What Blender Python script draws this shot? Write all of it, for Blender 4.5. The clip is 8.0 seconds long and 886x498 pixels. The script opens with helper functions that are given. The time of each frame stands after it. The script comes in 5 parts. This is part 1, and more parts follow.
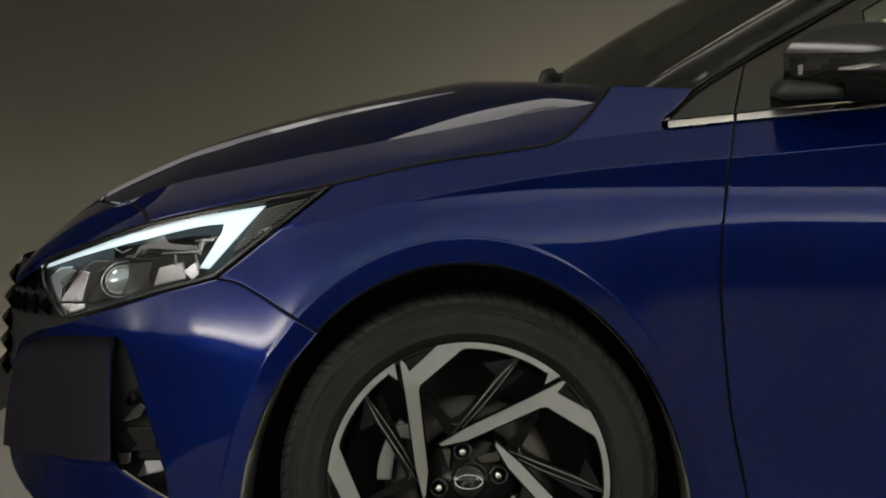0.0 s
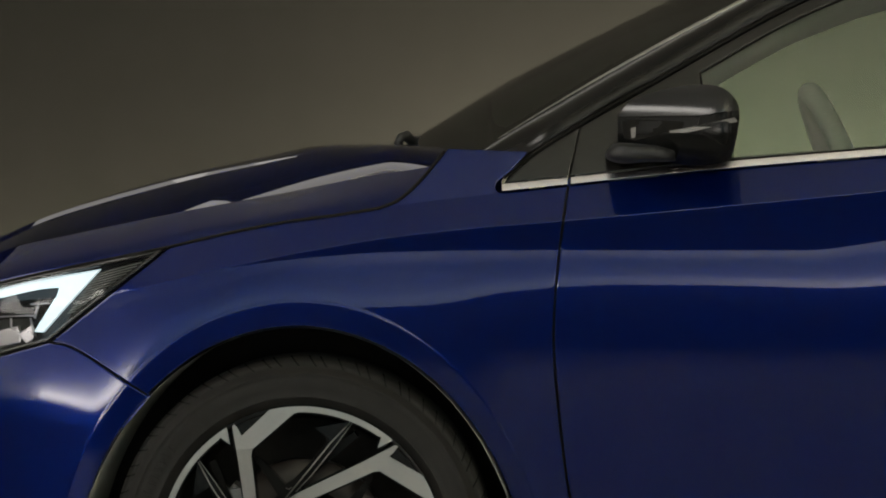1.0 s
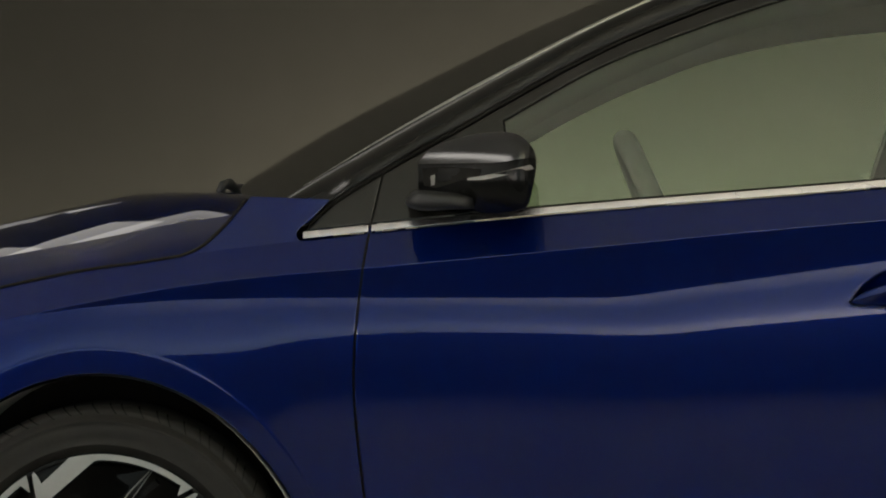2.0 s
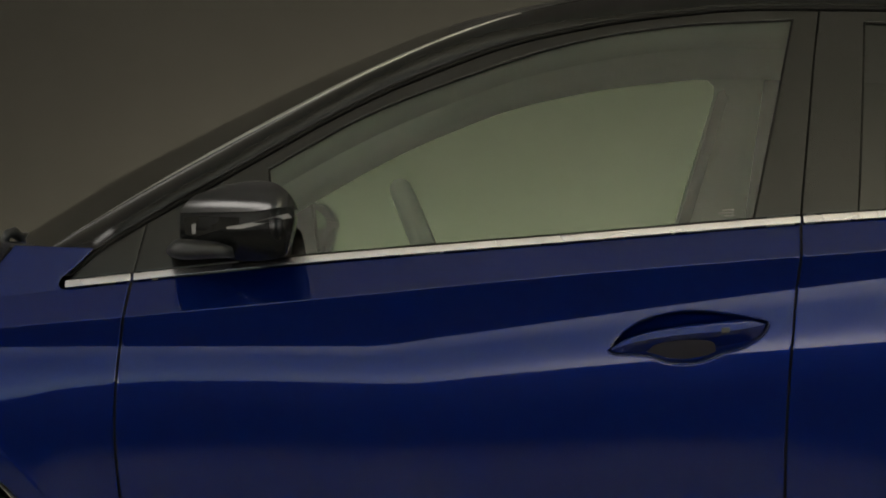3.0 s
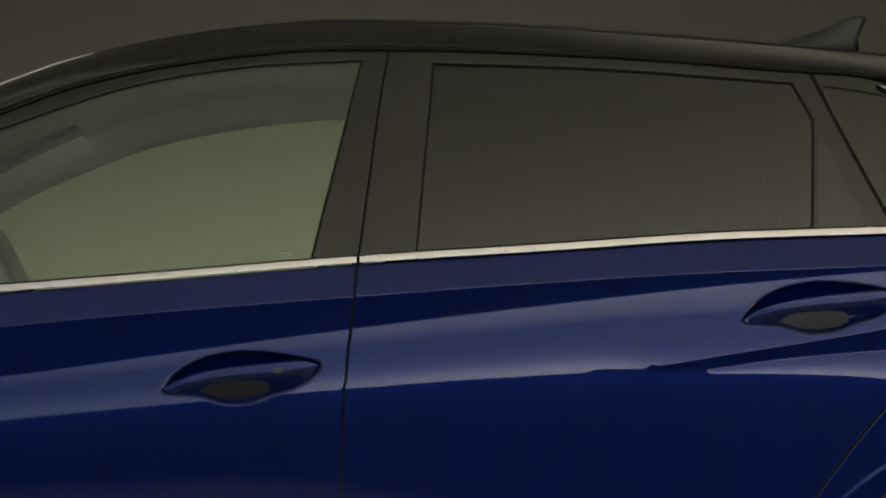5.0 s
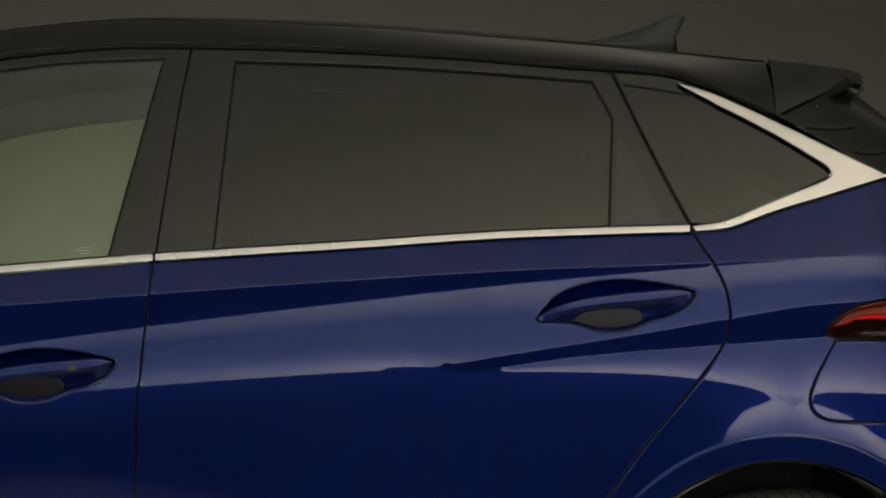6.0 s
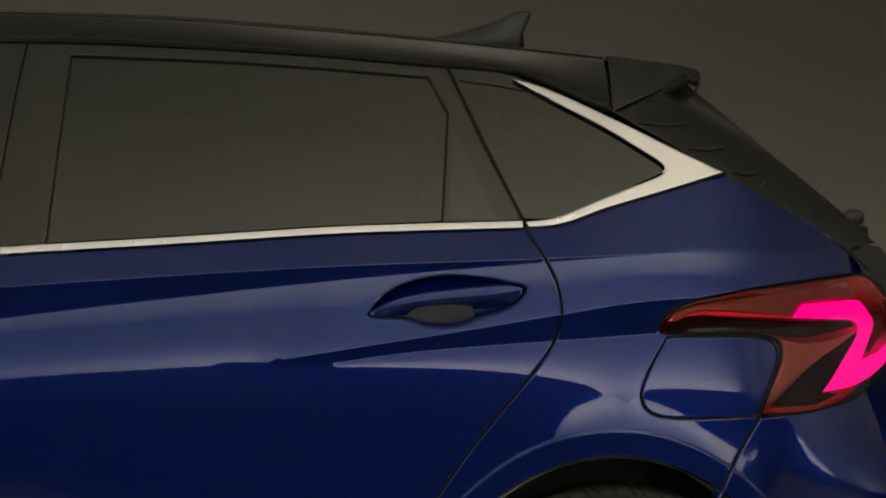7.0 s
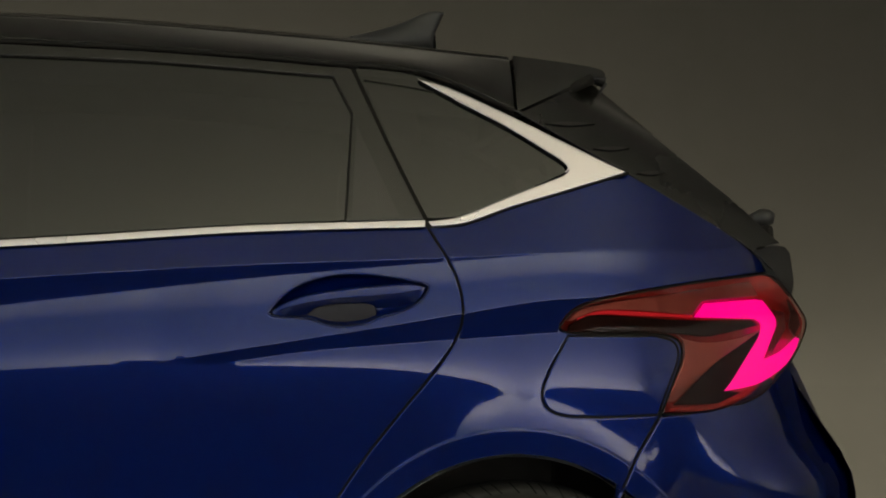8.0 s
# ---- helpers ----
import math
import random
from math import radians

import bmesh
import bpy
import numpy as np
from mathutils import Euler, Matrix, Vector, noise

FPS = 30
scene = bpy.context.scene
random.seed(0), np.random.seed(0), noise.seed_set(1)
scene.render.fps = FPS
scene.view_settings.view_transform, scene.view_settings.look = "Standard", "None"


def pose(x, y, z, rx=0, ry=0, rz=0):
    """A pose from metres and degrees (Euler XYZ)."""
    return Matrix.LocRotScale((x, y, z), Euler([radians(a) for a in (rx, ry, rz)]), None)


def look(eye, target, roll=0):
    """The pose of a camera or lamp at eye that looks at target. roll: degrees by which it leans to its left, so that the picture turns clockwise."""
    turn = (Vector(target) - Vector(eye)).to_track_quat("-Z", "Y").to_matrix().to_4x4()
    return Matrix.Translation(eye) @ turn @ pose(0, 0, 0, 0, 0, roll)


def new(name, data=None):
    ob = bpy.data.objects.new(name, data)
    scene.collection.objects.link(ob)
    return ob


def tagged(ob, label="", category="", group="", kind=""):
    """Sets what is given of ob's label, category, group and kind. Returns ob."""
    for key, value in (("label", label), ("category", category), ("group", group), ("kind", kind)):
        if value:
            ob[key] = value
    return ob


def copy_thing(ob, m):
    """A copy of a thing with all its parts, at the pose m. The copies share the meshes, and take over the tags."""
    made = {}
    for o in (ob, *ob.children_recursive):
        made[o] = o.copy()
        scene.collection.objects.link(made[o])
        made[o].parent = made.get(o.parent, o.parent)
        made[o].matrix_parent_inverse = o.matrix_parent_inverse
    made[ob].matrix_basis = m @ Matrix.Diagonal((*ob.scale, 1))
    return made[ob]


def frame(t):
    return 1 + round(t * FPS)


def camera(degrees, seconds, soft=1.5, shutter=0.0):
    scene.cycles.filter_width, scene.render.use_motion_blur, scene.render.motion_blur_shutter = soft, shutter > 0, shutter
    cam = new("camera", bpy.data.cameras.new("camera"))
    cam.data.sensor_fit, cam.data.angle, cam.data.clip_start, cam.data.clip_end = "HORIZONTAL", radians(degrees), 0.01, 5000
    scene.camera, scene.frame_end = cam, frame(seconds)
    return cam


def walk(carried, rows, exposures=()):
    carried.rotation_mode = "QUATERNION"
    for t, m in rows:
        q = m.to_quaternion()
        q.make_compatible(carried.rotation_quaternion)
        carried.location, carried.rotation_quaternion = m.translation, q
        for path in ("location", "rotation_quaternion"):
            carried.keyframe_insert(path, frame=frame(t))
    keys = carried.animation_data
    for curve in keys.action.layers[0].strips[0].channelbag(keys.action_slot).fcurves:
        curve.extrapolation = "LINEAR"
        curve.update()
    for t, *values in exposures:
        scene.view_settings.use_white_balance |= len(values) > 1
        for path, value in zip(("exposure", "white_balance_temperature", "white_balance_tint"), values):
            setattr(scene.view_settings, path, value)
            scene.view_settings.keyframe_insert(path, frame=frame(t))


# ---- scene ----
cam = camera(15.00, 8.0, soft=1.9)
PATH = [
    (0.0, pose(0.0353, -6.3614, 0.9317, 87.559, -0.059, 0.814)),
    (0.5, pose(0.1933, -6.3546, 0.9313, 88.071, -0.045, 1.176)),
    (1.0, pose(0.3614, -6.3387, 0.9319, 88.634, -0.028, 1.361)),
    (2.5, pose(0.8274, -6.3318, 0.9312, 89.835, 0.037, 0.882)),
    (3.0, pose(0.9932, -6.3366, 0.9326, 90.262, 0.053, 0.474)),
    (3.5, pose(1.1377, -6.3345, 0.9324, 90.576, 0.067, 0.038)),
    (4.0, pose(1.2896, -6.3329, 0.9314, 90.859, 0.079, -0.418)),
    (5.5, pose(1.7888, -6.3435, 0.9338, 90.933, 0.133, -0.534)),
    (6.0, pose(1.9202, -6.3486, 0.9337, 90.886, 0.055, -0.941)),
    (7.0, pose(2.0886, -6.3498, 0.9323, 90.824, -0.099, -2.048)),
    (8.0, pose(2.2065, -6.3786, 0.9319, 90.815, -0.190, -2.484)),
]
walk(cam, PATH)

# ---------------------------------------------------------------- light
scene.view_settings.exposure = -0.46
world = bpy.data.worlds.new("studio_dark")
world.use_nodes = True
world.node_tree.nodes["Background"].inputs[0].default_value = (0.9, 0.85, 0.75, 1)
world.node_tree.nodes["Background"].inputs[1].default_value = 0.004
scene.world = world


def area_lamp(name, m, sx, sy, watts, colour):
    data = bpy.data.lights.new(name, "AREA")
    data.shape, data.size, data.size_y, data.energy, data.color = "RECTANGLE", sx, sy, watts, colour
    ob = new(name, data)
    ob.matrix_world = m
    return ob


WARM = (1.0, 0.92, 0.72)
NEUTRAL = (1.0, 0.95, 0.88)
COOL = (0.63, 0.90, 0.97)
OLIVE = (1.0, 0.94, 0.63)
# ground row of wash lights along the backdrop behind the car, strongest in the middle
area_lamp("wash_light_back", look((-1.9, 5.5, 0.12), (-1.9, 6.0, 0.40)), 3.2, 0.15, 40, WARM)
area_lamp("wash_light_back", look((1.45, 5.48, 0.12), (1.45, 6.0, 0.46)), 2.9, 0.15, 235, WARM)
area_lamp("wash_light_back", look((4.6, 5.35, 0.12), (4.6, 6.0, 0.45)), 3.2, 0.15, 76, WARM)
# rows of lights on the white walls behind the camera, ahead of and behind the car
area_lamp("wash_light_front", look((-1.1, -6.7, 0.2), (-1.1, -8.2, 2.1)), 4.2, 0.25, 62, COOL)
area_lamp("wash_light_front", look((5.8, -7.3, 0.16), (5.8, -8.2, 1.0)), 9.0, 0.25, 340, NEUTRAL)
area_lamp("top_light_front", look((-0.6, -4.9, 5.05), (-0.6, -8.2, 1.6)), 3.6, 0.3, 28, COOL)
area_lamp("top_light_front", look((3.6, -4.9, 5.05), (3.6, -8.2, 1.6)), 5.0, 0.3, 56, COOL)
# unseen row added on the left to lighten the parts that face forward
area_lamp("unseen_side_wash", look((-9.2, -4.0, 0.2), (-10.0, -4.0, 1.6)), 0.25, 6.0, 240, NEUTRAL)
area_lamp("unseen_side_wash", look((11.4, -2.5, 0.2), (12.5, -2.5, 2.0)), 0.25, 6.0, 120, NEUTRAL)
low = area_lamp("wash_light_front", look((-6.8, -7.7, 0.18), (-6.8, -8.2, 0.6)), 6.0, 0.2, 330, NEUTRAL)
low.data.spread = radians(110)
# bounce light aimed at the white ceiling
up = area_lamp("bounce_light", look((4.2, -7.0, 0.2), (4.2, -5.1, 5.2)), 6.6, 0.3, 220, OLIVE)
up.data.spread = radians(76)
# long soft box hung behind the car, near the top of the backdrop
area_lamp("unseen_overhead_light", look((-0.3, 5.0, 4.13), (-0.1, 0.0, 0.9)), 2.4, 0.8, 5.4, NEUTRAL)
# two shorter boxes added out of view to carry the bonnet's bright band
area_lamp("unseen_overhead_light", look((-2.27, 5.0, 3.2), (-0.6, 0.0, 0.8)), 1.45, 0.8, 2.8, NEUTRAL)
area_lamp("unseen_overhead_light", look((-1.48, 5.0, 3.66), (-0.3, 0.0, 0.85)), 0.5, 0.9, 1.3, NEUTRAL)
# unseen soft box added ahead of the car's nose for the mirror cap's highlight
area_lamp("unseen_overhead_light", look((-3.9, -1.8, 3.8), (0.5, -0.9, 1.0)), 3.0, 1.1, 70, NEUTRAL)


# ---------------------------------------------------------------- materials
def shader(name, base, rough=0.5, metal=0.0, coat=0.0, grain=0.0, grain_scale=40.0, bump=0.0, bump_scale=300.0, spec=0.5, vary=0.0):
    m = bpy.data.materials.new(name)
    m.use_nodes = True
    nt = m.node_tree
    b = nt.nodes["Principled BSDF"]
    b.inputs["Base Color"].default_value = (*base, 1)
    b.inputs["Roughness"].default_value = rough
    b.inputs["Metallic"].default_value = metal
    b.inputs["Coat Weight"].default_value = coat
    b.inputs["Coat Roughness"].default_value = 0.015
    b.inputs["Specular IOR Level"].default_value = spec
    tc = nt.nodes.new("ShaderNodeTexCoord")
    if grain:
        n = nt.nodes.new("ShaderNodeTexNoise")
        n.inputs["Scale"].default_value, n.inputs["Detail"].default_value = grain_scale, 5
        nt.links.new(tc.outputs["Object"], n.inputs["Vector"])
        r = nt.nodes.new("ShaderNodeMix")
        r.data_type = "RGBA"
        r.inputs[6].default_value = (*[c * (1 - grain) for c in base], 1)
        r.inputs[7].default_value = (*[min(1, c * (1 + grain)) for c in base], 1)
        nt.links.new(n.outputs["Fac"], r.inputs[0])
        nt.links.new(r.outputs[2], b.inputs["Base Color"])
    if vary:
        n2 = nt.nodes.new("ShaderNodeTexNoise")
        n2.inputs["Scale"].default_value, n2.inputs["Detail"].default_value = 6.0, 6
        nt.links.new(tc.outputs["Object"], n2.inputs["Vector"])
        mr = nt.nodes.new("ShaderNodeMapRange")
        mr.inputs[3].default_value, mr.inputs[4].default_value = max(0, rough - vary), rough + vary
        nt.links.new(n2.outputs["Fac"], mr.inputs[0])
        nt.links.new(mr.outputs[0], b.inputs["Roughness"])
    if bump:
        n3 = nt.nodes.new("ShaderNodeTexNoise")
        n3.inputs["Scale"].default_value, n3.inputs["Detail"].default_value = bump_scale, 3
        nt.links.new(tc.outputs["Object"], n3.inputs["Vector"])
        bp = nt.nodes.new("ShaderNodeBump")
        bp.inputs["Strength"].default_value, bp.inputs["Distance"].default_value = bump, 0.001
        nt.links.new(n3.outputs["Fac"], bp.inputs["Height"])
        nt.links.new(bp.outputs[0], b.inputs["Normal"])
    return m


def glass(name, tint, rough=0.0, sides=1.0):
    """A pane; sides: 2 where both of its faces mirror, 1 where the tint swallows the second."""
    m = bpy.data.materials.new(name)
    m.use_nodes = True
    nt = m.node_tree
    nt.nodes.remove(nt.nodes["Principled BSDF"])
    t, g, f, x = (nt.nodes.new("ShaderNode" + k) for k in ("BsdfTransparent", "BsdfGlossy", "Fresnel", "MixShader"))
    t.inputs[0].default_value = (*tint, 1)
    g.inputs["Roughness"].default_value = rough
    g.inputs["Color"].default_value = (1, 1, 1, 1)
    f.inputs[0].default_value = 1.52
    k = nt.nodes.new("ShaderNodeMath")
    k.operation, k.use_clamp = "MULTIPLY", True
    k.inputs[1].default_value = sides
    nt.links.new(f.outputs[0], k.inputs[0])
    nt.links.new(k.outputs[0], x.inputs[0])
    nt.links.new(t.outputs[0], x.inputs[1])
    nt.links.new(g.outputs[0], x.inputs[2])
    nt.links.new(x.outputs[0], nt.nodes["Material Output"].inputs[0])
    return m


def glow(name, colour, strength):
    m = bpy.data.materials.new(name)
    m.use_nodes = True
    b = m.node_tree.nodes["Principled BSDF"]
    b.inputs["Base Color"].default_value = (*colour, 1)
    b.inputs["Emission Color"].default_value = (*colour, 1)
    b.inputs["Emission Strength"].default_value = strength
    return m


def paint():
    """Deep blue metallic lacquer: flakes under a clear coat."""
    m = shader("blue_paint", (0.004, 0.016, 0.17), rough=0.34, metal=0.7, coat=1.0, spec=0.0)
    nt = m.node_tree
    b = nt.nodes["Principled BSDF"]
    b.inputs["Specular Tint"].default_value = (0.01, 0.03, 0.16, 1)
    tc = nt.nodes.new("ShaderNodeTexCoord")
    v = nt.nodes.new("ShaderNodeTexVoronoi")
    v.inputs["Scale"].default_value = 2600
    nt.links.new(tc.outputs["Object"], v.inputs["Vector"])
    mix = nt.nodes.new("ShaderNodeMix")
    mix.data_type = "RGBA"
    mix.inputs[6].default_value = (0.0004, 0.0078, 0.092, 1)
    mix.inputs[7].default_value = (0.0007, 0.0106, 0.120, 1)
    nt.links.new(v.outputs["Color"], mix.inputs[0])
    nt.links.new(mix.outputs[2], b.inputs["Base Color"])
    n = nt.nodes.new("ShaderNodeTexNoise")
    n.inputs["Scale"].default_value, n.inputs["Detail"].default_value = 260, 2
    nt.links.new(tc.outputs["Object"], n.inputs["Vector"])
    bp = nt.nodes.new("ShaderNodeBump")
    bp.inputs["Strength"].default_value, bp.inputs["Distance"].default_value = 0.005, 0.001
    nt.links.new(n.outputs["Fac"], bp.inputs["Height"])
    nt.links.new(bp.outputs[0], b.inputs["Coat Normal"])
    return m


BLUE = paint()
BLACK = shader("black_gloss", (0.008, 0.008, 0.008), 0.3, coat=1.0, vary=0.05, spec=0.0)
CAP_BLACK = shader("mirror_cap_black", (0.008, 0.008, 0.0075), 0.19, spec=0.8, vary=0.03)
# grey that stands in for the floor's reflection in the painted finger pocket
POCKET_SHEEN = shader("pocket_sheen", (0.014, 0.0125, 0.0175), 0.35, spec=0.25, grain=0.1, vary=0.05)
SATIN = shader("black_satin", (0.010, 0.0092, 0.008), 0.2, spec=0.4, grain=0.2, vary=0.06)
RAIL_BLACK = shader("rail_black", (0.010, 0.0092, 0.008), 0.18, spec=0.28, grain=0.2, vary=0.03)
# pale metal that stands in for the highlight on the black pillar
PILLAR_GLINT = shader("pillar_glint", (0.44, 0.42, 0.38), 0.3, metal=0.9, grain=0.05, vary=0.03)
CHEEK = shader("smoked_black", (0.008, 0.0075, 0.0065), 0.27, spec=0.3, grain=0.2, vary=0.06)
PLASTIC = shader("black_plastic", (0.015, 0.015, 0.015), 0.5, bump=0.2, bump_scale=900, vary=0.08)
DARK = shader("black_inner", (0.014, 0.013, 0.0115), 0.8, spec=0.1, grain=0.3)
GROOVE = shader("tread_groove", (0.003, 0.003, 0.003), 0.9, spec=0.0)
BLADE_GREY = shader("bumper_grey", (0.0095, 0.0088, 0.0135), 0.5, spec=0.2, bump=0.15, bump_scale=700, vary=0.06)
LINER = shader("arch_liner_felt", (0.03, 0.0285, 0.026), 0.95, spec=0.1, grain=0.3, bump=0.2, bump_scale=400)
RUBBER = shader("tyre_rubber", (0.0145, 0.0135, 0.012), 0.6, spec=0.24, grain=0.35, grain_scale=25, bump=0.25, bump_scale=500, vary=0.08)
CHROME = shader("satin_chrome", (0.54, 0.51, 0.535), 0.27, metal=1.0, grain=0.04, grain_scale=80, vary=0.03)
MIRROR_CHROME = shader("bright_chrome", (0.85, 0.85, 0.85), 0.06, metal=1.0, vary=0.03)
MACHINED = shader("machined_alloy", (0.36, 0.35, 0.325), 0.36, metal=0.85, grain=0.05, grain_scale=120, vary=0.04)
WHEEL_BLACK = shader("wheel_black", (0.006, 0.006, 0.0055), 0.22, spec=0.2, vary=0.05)
STEEL = shader("brake_steel", (0.075, 0.064, 0.055), 0.42, metal=0.8, grain=0.2, grain_scale=60, vary=0.1)
CALIPER = shader("caliper_alloy", (0.30, 0.29, 0.27), 0.5, metal=0.4, grain=0.2, vary=0.1)
TRIM = shader("cabin_trim", (0.09, 0.09, 0.08), 0.8, grain=0.2, bump=0.2, vary=0.05)
LEATHER = shader("grey_leather", (0.17, 0.17, 0.15), 0.7, grain=0.15, bump=0.2, vary=0.05)
LINER = shader("headliner_cloth", (0.40, 0.42, 0.37), 0.9, grain=0.1, bump=0.2, vary=0.05)
GLASS = glass("green_glass", (0.72, 0.87, 0.70), sides=1.9)
FAR_GLASS = glass("green_glass_far", (0.72, 0.87, 0.70), sides=0.25)
PRIVACY = glass("privacy_glass", (0.015, 0.015, 0.012))
CLEAR = glass("lamp_glass", (0.93, 0.95, 0.95), sides=0.6)
RED_GLASS = glass("red_lamp_glass", (0.80, 0.41, 0.36), sides=0.38)
LED_WHITE = glow("white_led", (0.80, 0.94, 1.0), 0.9)
LED_GUIDE = glow("red_light_guide", (0.75, 0.045, 0.08), 0.30)
LED_RED = glow("red_led", (1.0, 0.0, 0.60), 1.3)
RED_PLASTIC = shader("red_reflector", (0.32, 0.035, 0.03), 0.25, coat=1.0, vary=0.05)
PINK = shader("copper_reflector", (0.60, 0.49, 0.45), 0.3, metal=0.5, coat=0.5, vary=0.05)
SMOKED = shader("smoked_reflector", (0.34, 0.26, 0.235), 0.3, metal=0.5, coat=0.5, vary=0.05)
DARK_RED = shader("dark_red_plastic", (0.12, 0.012, 0.013), 0.25, coat=1.0, vary=0.05)
REFLECTOR = shader("lamp_reflector", (0.75, 0.75, 0.73), 0.12, metal=1.0, vary=0.05)
BULB = shader("lamp_lens", (0.7, 0.75, 0.78), 0.05, metal=0.6, coat=1.0)
WALL = shader("studio_wall_paint", (0.0205, 0.0191, 0.0146), 0.9, grain=0.06, grain_scale=1.3, bump=0.1, bump_scale=60, vary=0.05)
WALL_WHITE = shader("studio_white_paint", (0.8, 0.79, 0.77), 0.9, grain=0.05, grain_scale=1.0, vary=0.05)
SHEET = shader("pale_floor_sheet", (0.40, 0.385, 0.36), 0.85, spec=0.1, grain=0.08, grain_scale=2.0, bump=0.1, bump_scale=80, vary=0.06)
# painted fall-off: colour darkens at the near edge, softening the sheet's reflection in the doors
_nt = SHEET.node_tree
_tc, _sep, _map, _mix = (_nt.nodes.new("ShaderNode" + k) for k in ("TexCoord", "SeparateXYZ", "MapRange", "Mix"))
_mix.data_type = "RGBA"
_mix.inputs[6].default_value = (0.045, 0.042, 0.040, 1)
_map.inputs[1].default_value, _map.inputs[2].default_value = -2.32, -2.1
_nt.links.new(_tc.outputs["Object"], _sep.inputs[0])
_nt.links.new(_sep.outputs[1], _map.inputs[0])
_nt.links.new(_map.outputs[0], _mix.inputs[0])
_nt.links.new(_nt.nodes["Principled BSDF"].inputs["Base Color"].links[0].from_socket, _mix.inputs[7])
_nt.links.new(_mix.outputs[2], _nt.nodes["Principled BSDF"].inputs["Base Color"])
FLOOR = shader("studio_floor_paint", (0.066, 0.062, 0.064), 0.9, spec=0.08, grain=0.15, grain_scale=2.0, bump=0.1, bump_scale=80, vary=0.08)


# ---------------------------------------------------------------- mesh helpers
def curve(*pts):
    """A smooth function of one variable through the given (u, v) points."""
    u, v = np.array([p[0] for p in pts], float), np.array([p[1] for p in pts], float)
    h, d = np.diff(u), np.diff(v) / np.diff(u)
    m = np.empty_like(u)
    m[0], m[-1] = d[0], d[-1]
    for i in range(1, len(u) - 1):
        m[i] = 0 if d[i - 1] * d[i] <= 0 else (h[i - 1] + h[i]) / (h[i] / d[i - 1] + h[i - 1] / d[i])

    def f(t):
        t = np.asarray(t, float)
        i = np.clip(np.searchsorted(u, t) - 1, 0, len(h) - 1)
        s = np.clip((t - u[i]) / h[i], 0, 1)
        out = ((1 + 2 * s) * (1 - s) ** 2 * v[i] + s * (1 - s) ** 2 * h[i] * m[i]
               + s * s * (3 - 2 * s) * v[i + 1] + s * s * (s - 1) * h[i] * m[i + 1])
        return out + np.where(t < u[0], (t - u[0]) * m[0], 0) + np.where(t > u[-1], (t - u[-1]) * m[-1], 0)
    return f


def flow(*pts, n=8):
    """A smooth plane line through the points (Catmull-Rom)."""
    p = [np.array(q, float) for q in pts]
    if len(p) < 3:
        return p
    p = [2 * p[0] - p[1]] + p + [2 * p[-1] - p[-2]]
    out = []
    for i in range(1, len(p) - 2):
        a, b, c, d = p[i - 1], p[i], p[i + 1], p[i + 2]
        for k in range(n):
            t = k / n
            out.append(0.5 * (2 * b + (c - a) * t + (2 * a - 5 * b + 4 * c - d) * t * t + (3 * b - a - 3 * c + d) * t ** 3))
    return out + [p[-2]]


def outline(*lines):
    """Lines joined end to end into a closed shape."""
    out = []
    for ln in lines:
        for q in ln:
            q = np.array(q, float)
            if not out or np.hypot(*(q - out[-1])) > 1e-4:
                out.append(q)
    if np.hypot(*(out[0] - out[-1])) < 1e-4:
        out.pop()
    return out


def area2(p):
    return sum(p[i - 1][0] * p[i][1] - p[i][0] * p[i - 1][1] for i in range(len(p)))


def even(p, step, closed=True):
    """The line with points at even steps; corners are kept."""
    out, n = [], len(p)
    for i in range(n if closed else n - 1):
        a, b = p[i], p[(i + 1) % n]
        k = max(1, int(math.ceil(np.hypot(*(b - a)) / step)))
        out += [a + (b - a) * j / k for j in range(k)]
    if not closed:
        out.append(p[-1])
    thin = [out[0]]
    for i in range(1, len(out)):
        if np.hypot(*(out[i] - thin[-1])) > step * 0.3 or (not closed and i == len(out) - 1):
            thin.append(out[i])
    return thin


def shrink(p, d):
    """The closed shape moved inwards by d."""
    if area2(p) < 0:
        p = p[::-1]
    out, n = [], len(p)
    for i in range(n):
        a, b, c = p[i - 1], p[i], p[(i + 1) % n]
        u, v = (b - a) / (np.hypot(*(b - a)) + 1e-9), (c - b) / (np.hypot(*(c - b)) + 1e-9)
        nu, nv = np.array((-u[1], u[0])), np.array((-v[1], v[0]))
        m = nu + nv
        m = m / max(np.hypot(*m), 1e-6)
        out.append(b + m * d / max(0.45, m @ nu))
    return out


def inside(p, poly):
    p, q = np.atleast_2d(p), np.array(poly)
    r = np.roll(q, -1, 0)
    x, y = p[:, 0, None], p[:, 1, None]
    hit = ((q[:, 1] > y) != (r[:, 1] > y)) & (x < (r[:, 0] - q[:, 0]) * (y - q[:, 1]) / (r[:, 1] - q[:, 1] + 1e-12) + q[:, 0])
    return hit.sum(1) % 2 == 1


def off_line(p, line, closed=True):
    """Distance of points from a line."""
    q = np.array(line)
    r = np.roll(q, -1, 0) if closed else q[1:]
    q = q if closed else q[:-1]
    e = r - q
    w = p[:, None, :] - q
    t = np.clip((w * e).sum(2) / ((e * e).sum(1) + 1e-12), 0, 1)
    return np.sqrt((((w - t[..., None] * e) ** 2).sum(2)).min(1))


